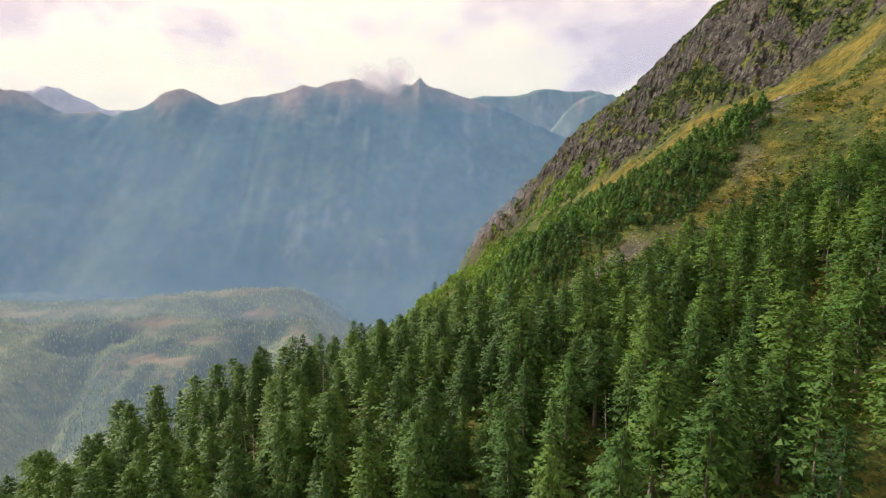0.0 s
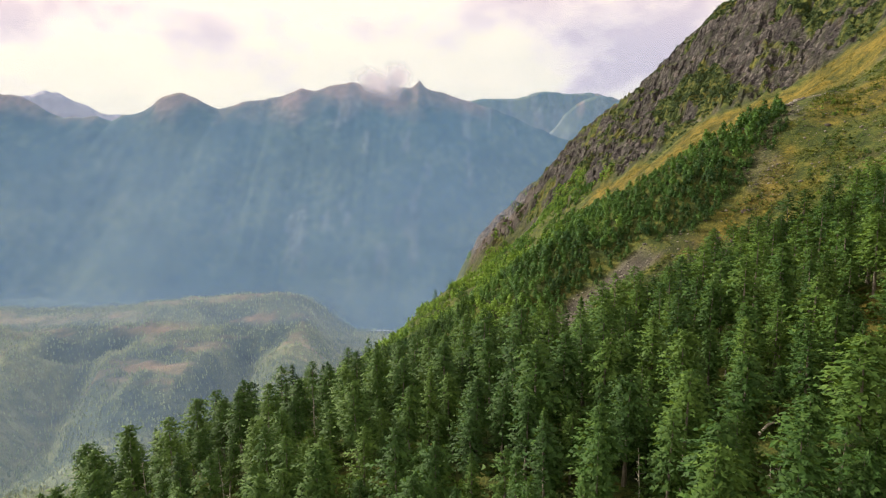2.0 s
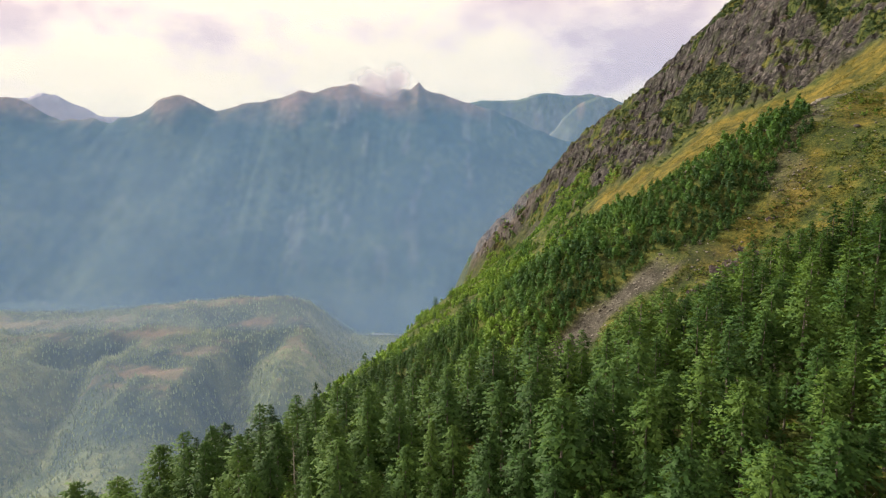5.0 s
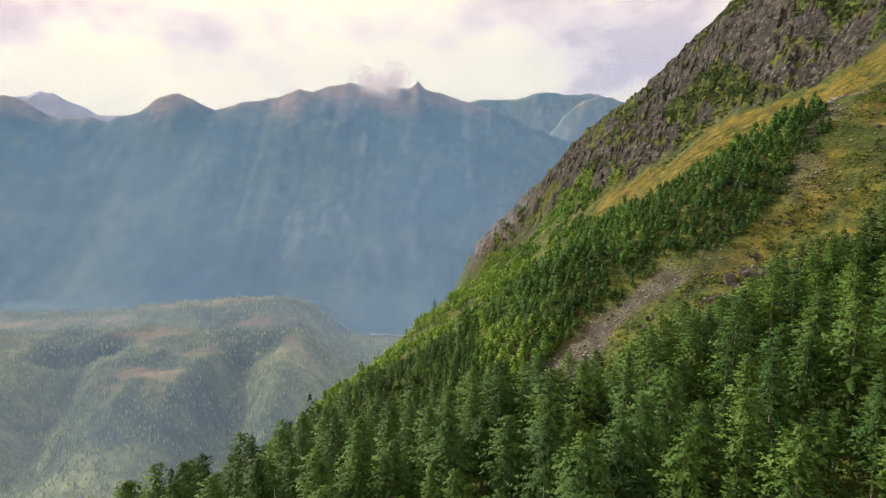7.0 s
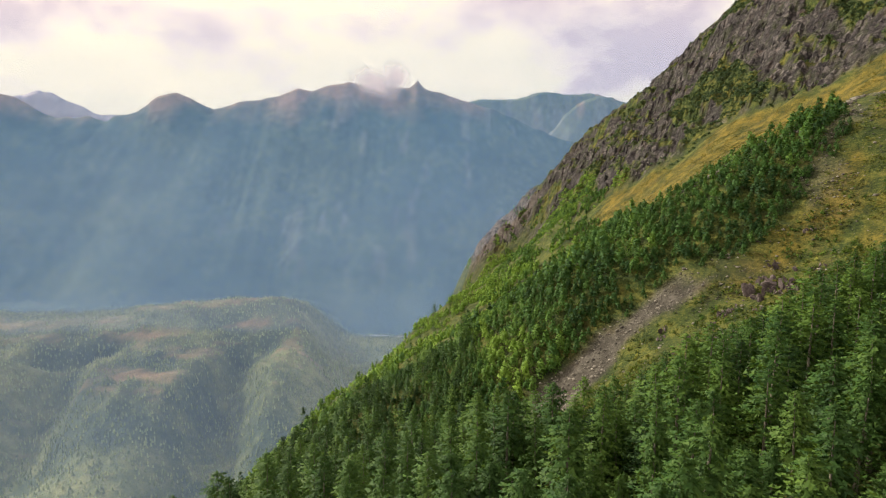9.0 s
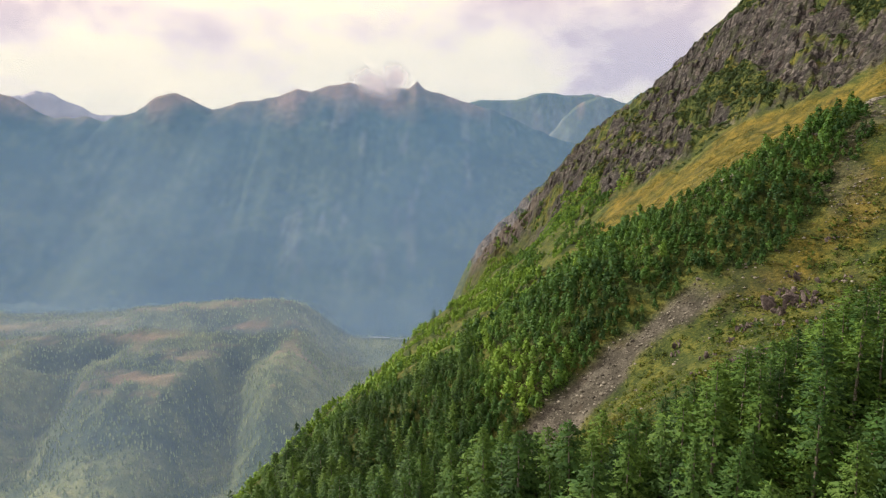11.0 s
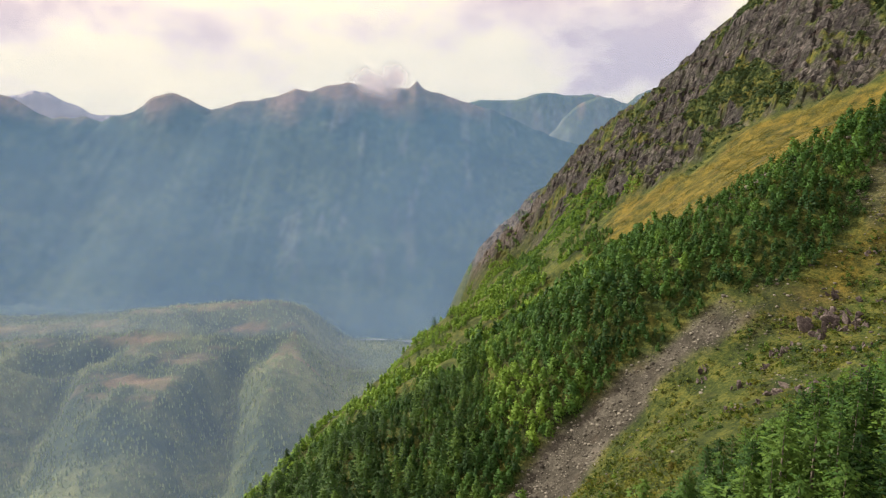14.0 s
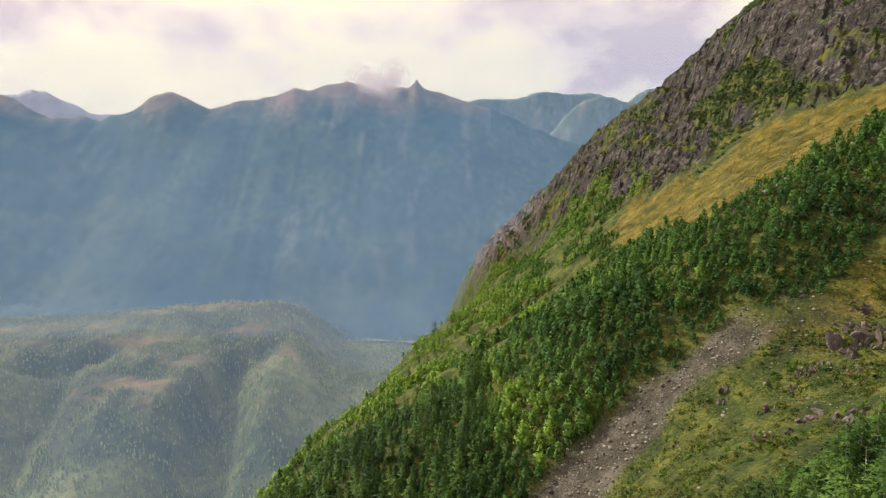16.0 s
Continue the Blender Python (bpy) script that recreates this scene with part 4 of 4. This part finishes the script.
stand("conifer_stand", (420, 421, 422, 423), STAND["large"], 18.5, [(1.2 * r, 29, 6, 10, 0.3 * b, q, 0.62) for r, b, q, _ in KINDS], "dense stand of green conifers farther up the slope")
stand("young_conifer_stand", (430, 431, 432), STAND["small"], 9.0, [(3.4, 13, 6, 7, 0.04, 0.3)], "young conifers along the forest's edge")


def bush_template(seed, leaves, tall, leaf, lobes=4):
    """A shrub of several domes, covered in small leaf sprays turned outwards."""
    g = np.random.default_rng(seed)
    middles = [np.array([g.uniform(-0.55, 0.55), g.uniform(-0.55, 0.55), g.uniform(0.0, 0.65) * tall]) for _ in range(lobes)]
    V, F, out = [], [], []
    for k in range(leaves):
        d = g.normal(size=3)
        d[2] = abs(d[2]) * 1.1 - 0.12
        d /= np.linalg.norm(d)
        p = middles[k % lobes] + d * np.array([0.55, 0.55, 0.6 * tall]) * g.uniform(0.7, 1.08)
        leaf_spray(g, V, F, out, p, d, leaf)
    return turned_out(V, F, out, 0.25)


def leaf_spray(g, V, F, out, p, d, leaf):
    nrm = d + g.normal(size=3) * 0.5
    nrm /= np.linalg.norm(nrm)
    a = np.cross(nrm, g.normal(size=3))
    a /= np.linalg.norm(a)
    b = np.cross(nrm, a)
    w, h = leaf * g.uniform(0.6, 1.25), leaf * g.uniform(0.8, 1.7)
    n = len(V)
    V += [p + a * w - b * h * 0.5, p - a * w - b * h * 0.5, p + b * h + nrm * 0.05 * leaf]
    F.append((n, n + 1, n + 2))
    out += [d, d, d]


def spire_template(seed, rings, sides):
    """A small far conifer: stacked ragged skirts."""
    g = np.random.default_rng(seed)
    V, Q = [], []
    for k in range(rings):
        z0, z1 = 0.06 + 0.9 * k / rings, 0.06 + 0.9 * (k + 1.75) / rings
        r = 0.19 * (1 - k / rings) ** 0.8 + 0.015
        off = g.uniform(0, 6)
        for j in range(sides):
            a0, a1 = off + 6.283 * j / sides, off + 6.283 * (j + 1) / sides
            q = g.uniform(0.75, 1.25)
            n = len(V)
            V += [(r * q * math.cos(a0), r * q * math.sin(a0), z0 + g.uniform(-.02, .02)), (r * q * math.cos(a1), r * q * math.sin(a1), z0 + g.uniform(-.02, .02)), (0, 0, min(1.0, z1))]
            Q.append((n, n + 1, n + 2))
    out = np.array(V) * (1, 1, 0) / 0.2 + (0, 0, 0.7)
    return turned_out(V, Q, out / np.linalg.norm(out, axis=1)[:, None], 0.3)


def random_places(g, n, x0, x1, y0, y1):
    return g.uniform(x0, x1, n), g.uniform(y0, y1, n)


def noise_mask(x, y, size, seed, level, g, width=0.2):
    return g.uniform(-width, width, len(x)) + fbm(x / size, y / size, seed, 3) > level


def sapling_template(seed, leaves, leaf, pointed, lobes=9):
    """A leafy young tree of unit height: a spray of leaning lobes round a leader, each a clump of leaves facing outwards."""
    g = np.random.default_rng(seed)
    clumps = [(0.0, 0.0, 0.66, 0.10, 0.34)]
    for k in range(lobes):
        s = 0.16 + 0.62 * (k + g.uniform(0, 0.9)) / lobes
        a, r = 2.4 * k + g.uniform(-0.5, 0.5), 0.27 * (1 - s) ** pointed * g.uniform(0.55, 1.15)
        clumps.append((r * math.cos(a), r * math.sin(a), s, (0.14 - 0.07 * s) * g.uniform(0.75, 1.25), 0.19 * g.uniform(0.8, 1.25)))
    weight = np.array([w * h for _, _, _, w, h in clumps])
    V, F, out = [], [], []
    for k in g.choice(len(clumps), leaves, p=weight / weight.sum()):
        cx, cy, cz, wide, high = clumps[k]
        d = g.normal(size=3)
        d[2] = abs(d[2]) * 1.15 - 0.3
        d /= np.linalg.norm(d)
        p = np.array([cx, cy, cz]) + d * np.array([wide, wide, high]) * g.uniform(0.72, 1.08)
        whole = np.array([p[0], p[1], 0.25 * (p[2] - 0.25)])
        whole /= np.linalg.norm(whole) + 1e-6
        n = 0.55 * d + 0.45 * whole + np.array([0, 0, 0.15])
        leaf_spray(g, V, F, out, p, n / np.linalg.norm(n), leaf * g.uniform(0.7, 1.25))
    return turned_out(V, F, out, 0.2)


g = np.random.default_rng(5)
x, y = random_places(g, 70000, -150, 200, 205, 1000)
zone = hill_zones(x, y)
above = y - gully_line(x) > 2 - 5 * step(100, 120, x) + 3 * fbm(x / 10, y / 10, 910, 2)
crest = crest_line(y)
ok = above & ((y < yellow_low(x) + 4 + 3 * fbm(x / 15, y / 15, 911, 2)) | ((x < np.minimum(150, shoulder_edge(y)) + 8 * fbm(x / 20, y / 20, 912, 2)) & (fbm(x / 12, y / 18, 913, 2) > 0.05))) & (zone[:, 0] < 0.2) & (zone[:, 2] < 0.35)
ok &= (x > crest - np.where(y > 620, 4, 30)) & (x < 180 + 12 * fbm(x / 12, y / 12, 917, 2))
x, y = x[ok], y[ok]
order = g.permutation(len(x))
x, y = x[order], y[order]
size = (5.2 + np.minimum(g.gamma(2.0, 1.1, len(x)), 4.2)) * np.clip(1.0 + 0.55 * fbm(x / 34, y / 34, 913, 2), 0.6, 1.4) * np.clip(1.05 - (x - 40) / 600, 0.75, 1.1)
size = size * np.interp(y, [250, 300, 420, 600], [1.0, 1.0, 0.85, 0.7])
size = size * np.where(y - gully_line(x) < 6, 0.78, 1.0)
size = size * (1 - 0.35 * step(30, -15, x) * step(390, 330, y))
grown = np.array([free(px + 2000, py, 0.33 * sz) for px, py, sz in zip(x, y, size)])
x, y, size = x[grown], y[grown], size[grown]
# light-leaved bushes towards the crest and on the ribs, taller dark young trees in the hollows; the tint also paints in
# sun and shade
crest = crest_line(y)
rib = fbm((x + 0.5 * y) / 22, (y - 0.5 * x) / 110, 915, 3)
stand_of = fbm((x + 0.5 * y) / 30, (y - 0.5 * x) / 90, 916, 3)
tint = 0.43 + 0.38 * step(80, 5, x - crest) * step(290, 400, y) + 0.34 * step(0.12, 0.55, rib) * step(120, 70, x) + 0.30 * stand_of + g.normal(0, 0.10, len(x))
tint = tint + 0.20 * step(390, 520, y) - 0.12 * step(30, 110, x) - 0.15 * step(330, 255, y) - 0.22 * step(30, -15, x) * step(390, 330, y)
low = g.uniform(size=len(x)) < np.clip(0.08 + 0.7 * (tint - 0.5), 0.06, 0.5)
near = y < 345
print("scrub", (near & ~low).sum(), (near & low).sum(), (~near).sum())
fine_sapling = [sapling_template(500 + k, 185, 0.054, (0.8, 0.65, 0.55, 0.95, 1.1, 1.2)[k], 14) for k in range(6)]
coarse_sapling = [sapling_template(520 + k, 52, 0.10, (0.7, 0.9, 0.55, 1.1)[k], 10) for k in range(4)]
fine_bush = [bush_template(500 + k, 150, 1.5, 0.115, 9) for k in range(4)]
coarse_bush = [bush_template(510 + k, 46, 1.4, 0.21, 7) for k in range(4)]
for name, kinds, pick, scale, label in (("young_tree_thicket", fine_sapling, near & ~low, 1.0, "dense thicket of feathery young trees on the slope"),
                                        ("upper_thicket", coarse_sapling, ~near & ~low, 1.0, "green thicket farther along the slope"),
                                        ("alder_scrub", fine_bush, near & low, 0.32, "low yellow-green alder bushes along the crest and ribs"),
                                        ("upper_scrub", coarse_bush, ~near & low, 0.34, "bushes on the far shoulder, their green lightened as if sunlit")):
    scatter(name, THICKET, kinds, x[pick], y[pick], ground_z(x[pick], y[pick]) - 0.4, size[pick] * scale, g, label, "scrub", tint=np.clip(tint[pick], -0.1, 1.25))

x, y = random_places(g, 12000, -120, 160, 215, 560)
zone = hill_zones(x, y)
ok = (y - gully_line(x) > 8) & (y < yellow_low(x) - 8) & (zone[:, 0] < 0.1) & (x > crest_line(y))
ok &= (x < 15) & (y < 360) & noise_mask(x, y, 45, 922, -0.15, g)
x, y = x[ok][:420], y[ok][:420]
y_crest = g.uniform(250, 600, 90)                               # spires on the crest itself
x_crest = crest_line(y_crest) + g.uniform(-6, 42, 90)
spires = np.concatenate([0.8 + g.gamma(2.0, 0.22, len(x)), g.uniform(0.85, 1.5, 90)])
x, y = np.concatenate([x, x_crest]), np.concatenate([y, y_crest])
print("scattered", len(x))
stand("scattered_conifers", (440, 441, 442), list(zip(x, y, spires)), 8.5, [(2.2, 13, 5, 6, 0.03, 0.3, 0.75)], "scattered dark conifers standing in the scrub", False)

x, y = random_places(g, 150000, 20, 300, 185, 560)
zone = hill_zones(x, y)
bare = (zone[:, 2] < 0.4) & (zone[:, 0] < 0.4)
lush = bare & (y < gully_line(x) - 3) & (y > forest_edge(x) - 10)
dry = bare & (zone[:, 1] > 0.25) & ~lush & (y > yellow_low(x))
lush &= noise_mask(x, y, 9, 931, 0.02, g, 0.4)
dry &= noise_mask(x, y, 7, 933, 0.22, g, 0.4)
print("meadow", lush.sum(), dry.sum())
tufts = [bush_template(560 + k, 7, 0.8, 0.30, 2) for k in range(4)]
scatter("meadow_plants", MEADOW, tufts, x[lush], y[lush], ground_z(x[lush], y[lush]) - 0.15, 0.3 + g.gamma(1.5, 0.30, lush.sum()), g, "green and rusty herbs and low bushes", "meadow plants")
scatter("yellow_grass_tufts", YELLOW_GRASS, tufts, x[dry], y[dry], ground_z(x[dry], y[dry]) - 0.15, g.uniform(0.25, 0.8, dry.sum()), g, "yellow autumn grass tufts on the slope", "grass")

x, y = random_places(g, 2600, 30, 200, 196, 300)
zone = hill_zones(x, y)
ok = (y < gully_line(x) - 8) & (y > forest_edge(x)) & (zone[:, 2] < 0.3) & noise_mask(x, y, 14, 951, 0.1, g)
x, y = x[ok], y[ok]
print("meadow bushes", len(x))
scatter("meadow_bushes", BRUSH, coarse_bush[:3], x, y, ground_z(x, y) - 0.2, g.uniform(0.4, 1.2, len(x)), g, "low green bushes scattered in the meadow", "bushes")

x, y = random_places(g, 30000, 90, 330, 360, 760)
zone = hill_zones(x, y)
ok = (y > yellow_high(x) + 4) & (zone[:, 0] < 0.45) & (ledge_patch(x, y) + g.uniform(-0.3, 0.12, len(x)) > 0.5)
ok |= (y > yellow_high(x) + 4) & (zone[:, 0] < 0.3) & (g.uniform(size=len(x)) < 0.12)
x, y = x[ok], y[ok]
print("ledge", len(x))
# one kind of bush, coloured sunlit on the shoulder and shaded on the ledges
sunny = x < 165 + 12 * fbm(x / 20, y / 20, 943, 2)
ledge_bush = [bush_template(580 + k, 38, 1.0, 0.23, 6) for k in range(3)]
scatter("ledge_scrub", SHADED_BRUSH, ledge_bush, x[~sunny], y[~sunny], ground_z(x[~sunny], y[~sunny]) - 0.3, g.uniform(0.7, 2.4, (~sunny).sum()), g, "scrub on the cliff ledges, its green painted darker as in shade", "scrub")
scatter("shoulder_scrub", THICKET, ledge_bush, x[sunny], y[sunny], ground_z(x[sunny], y[sunny]) - 0.3, g.uniform(0.7, 2.2, sunny.sum()), g, "scrub on the sunny shoulder, its green painted lighter as if sunlit", "scrub",
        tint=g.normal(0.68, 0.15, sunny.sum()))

x, y = random_places(g, 22000, -110, 150, 45, 240)
ok = (y < forest_edge(x) + 4) & (np.abs(x) < 0.9 * (y + 10))
x, y = x[ok][:3400], y[ok][:3400]
scatter("undergrowth", BRUSH, [bush_template(600 + k, 20, 0.8, 0.26) for k in range(3)], x, y, ground_z(x, y) - 0.2, g.uniform(0.7, 1.8, len(x)), g, "low green undergrowth beneath the conifers", "undergrowth")


def stone_template(seed):
    b = bmesh.new()
    bmesh.ops.create_icosphere(b, subdivisions=1, radius=1)
    r = random.Random(seed)
    for v in b.verts:
        v.co *= r.uniform(0.65, 1.2)
        v.co.z *= 0.7
    out = np.array([v.co[:] for v in b.verts]), np.array([[v.index for v in f.verts] for f in b.faces])
    b.free()
    return out


STONE = [stone_template(700 + k) for k in range(5)]
x, y = random_places(g, 40000, 10, 225, 200, 330)
zone = hill_zones(x, y)
ok = (g.uniform(size=len(x)) < zone[:, 2] * 0.7) | (g.uniform(size=len(x)) < (0.02 + 0.06 * (x > 88)) * (y < gully_line(x) + 3) * (y > forest_edge(x)))
x, y = x[ok], y[ok]
print("stones", len(x))
scatter("scree_stones", PALE_STONE, STONE, x, y, ground_z(x, y), 0.12 + g.gamma(1.4, 0.16, len(x)), g, "loose grey stones of a scree chute", "scree")

x = g.uniform(112, 200, 520)
y = yellow_low(x) + g.normal(0, 1.6, len(x)) - 1
scatter("edge_stones", PALE_STONE, STONE, x, y, ground_z(x, y), 0.3 + g.gamma(1.5, 0.28, len(x)), g, "pale stones along the edge of the scrub", "stones")

def fallen_log(x, y, z_up, length, turn, sag, seed):
    """A bleached trunk lying bent over the undergrowth, with a few broken limbs."""
    r = random.Random(seed)
    ob = new("fallen_log")
    z = float(ground_z(np.array([x]), np.array([y]))[0])
    ob.matrix_basis = pose(x, y, z + z_up, 0, 0, turn)
    rings, sides, verts, quads = 12, 7, [], []
    for k in range(rings):
        s = k / (rings - 1)
        rad = 0.26 * (1 - 0.75 * s) * r.uniform(0.9, 1.1)
        cz = sag * math.sin(math.pi * s) - 0.3 + 0.5 * rad
        for j in range(sides):
            a = 6.283 * j / sides
            verts.append((length * (s - 0.5), rad * math.cos(a), cz + rad * math.sin(a)))
    for k in range(rings - 1):
        for j in range(sides):
            a, b = k * sides + j, k * sides + (j + 1) % sides
            quads.append((a, b, b + sides, a + sides))
    part("trunk", mesh_from("trunk", verts, quads, DEAD_WOOD, True), ob)
    for k in range(4):
        s = r.uniform(0.25, 0.9)
        root = Vector((length * (s - 0.5), 0, sag * math.sin(math.pi * s) - 0.2))
        tip = root + Vector((r.uniform(-0.4, 0.6), r.uniform(-1, 1), r.uniform(0.4, 1.2))) * 1.3
        side = Vector((0.05, 0.05, 0))
        up = Vector((-0.05, 0.05, 0))
        v = [root + side, root + up, root - side, root - up] + [tip + d * 0.25 for d in (side, up, -side, -up)]
        part("limb", mesh_from("limb", [p[:] for p in v], [(i, (i + 1) % 4, 4 + (i + 1) % 4, 4 + i) for i in range(4)], DEAD_WOOD), ob)
    return tagged(ob, "bleached fallen trunk bent over the forest undergrowth", "fallen log", "fallen logs in the forest")


fallen_log(53.9, 98.2, 0.6, 6.0, 20, 1.5, 881)
fallen_log(85.0, 109.5, 0.6, 5.0, 65, 0.6, 882)

def outcrop(x, y, wide, high, seed):
    """A ledge of split, leaning blocks half sunk in the turf."""
    r = random.Random(seed)
    ob = new("rock_outcrop")
    z = float(ground_z(np.array([x]), np.array([y]))[0])
    ob.matrix_basis = pose(x, y, z - 0.1 * high, 0, 0, r.uniform(-30, 30))
    for _ in range(r.randint(8, 13)):
        b = bmesh.new()
        bmesh.ops.create_icosphere(b, subdivisions=2, radius=1)
        size = Vector((r.uniform(0.2, 0.5) * wide, r.uniform(0.12, 0.3) * wide, r.uniform(0.4, 0.9) * high))
        px, py = r.uniform(-0.75, 0.75) * wide, r.uniform(-0.75, 0.75) * wide
        turn = pose(px, py, 0.5 * px + r.uniform(-0.1, 0.25) * high, r.uniform(-25, 25), r.uniform(-45, -10), r.uniform(-40, 40))
        cuts = [(Vector((r.gauss(0, 1), r.gauss(0, 1), r.gauss(0, 1))).normalized(), r.uniform(0.32, 0.7)) for _ in range(14)]
        for v in b.verts:
            for n, d in cuts:                                     # flat broken faces
                over = v.co.dot(n) - d
                if over > 0:
                    v.co -= n * over
            v.co = turn @ Vector((v.co.x * size.x, v.co.y * size.y, v.co.z * size.z))
        me = bpy.data.meshes.new("block")
        b.to_mesh(me)
        b.free()
        me.materials.append(OUTCROP)
        part("block", me, ob)
    return tagged(ob, "purplish grey rock outcrop in the turf", "rock outcrop", "outcrops on the slope")


for k, (x, y, wide, high) in enumerate(((116, 249, 6.4, 6.8), (121, 246, 5.6, 5.4), (113, 243, 4.4, 4.0), (119, 240, 3.6, 3.0), (98, 242, 3.2, 2.6), (102, 244, 2.4, 2.4), (93, 238, 2.0, 1.8), (83, 233, 2.6, 1.6),
                                        (82, 253, 2.0, 2.6), (80, 250, 1.8, 2.0), (73, 219, 2.4, 1.8), (77, 216, 2.2, 1.6), (84, 219, 3.0, 2.6), (87, 213, 3.6, 2.6), (92, 212, 3.4, 2.2), (85, 206, 3.2, 2.4),
                                        (97, 210, 3.6, 2.8), (124, 256, 2.2, 2.6), (128, 252, 2.6, 2.2), (133, 245, 3.0, 2.4), (107, 236, 2.0, 1.6), (140, 262, 2.4, 2.0), (111, 226, 2.8, 2.0))):
    outcrop(x, y, wide, 1.1 * high, 760 + k)

# ---- valley trees ----
x, y = random_places(g, 100000, -1900, 250, 930, 2200)
zone = valley_zones(x, y)
ok = (zone[:, 1] < g.uniform(0.0, 0.45, len(x))) & (x < 0.05 * y) & (x > -0.95 * y)
x, y = x[ok][:15000], y[ok][:15000]
print("valley", len(x))
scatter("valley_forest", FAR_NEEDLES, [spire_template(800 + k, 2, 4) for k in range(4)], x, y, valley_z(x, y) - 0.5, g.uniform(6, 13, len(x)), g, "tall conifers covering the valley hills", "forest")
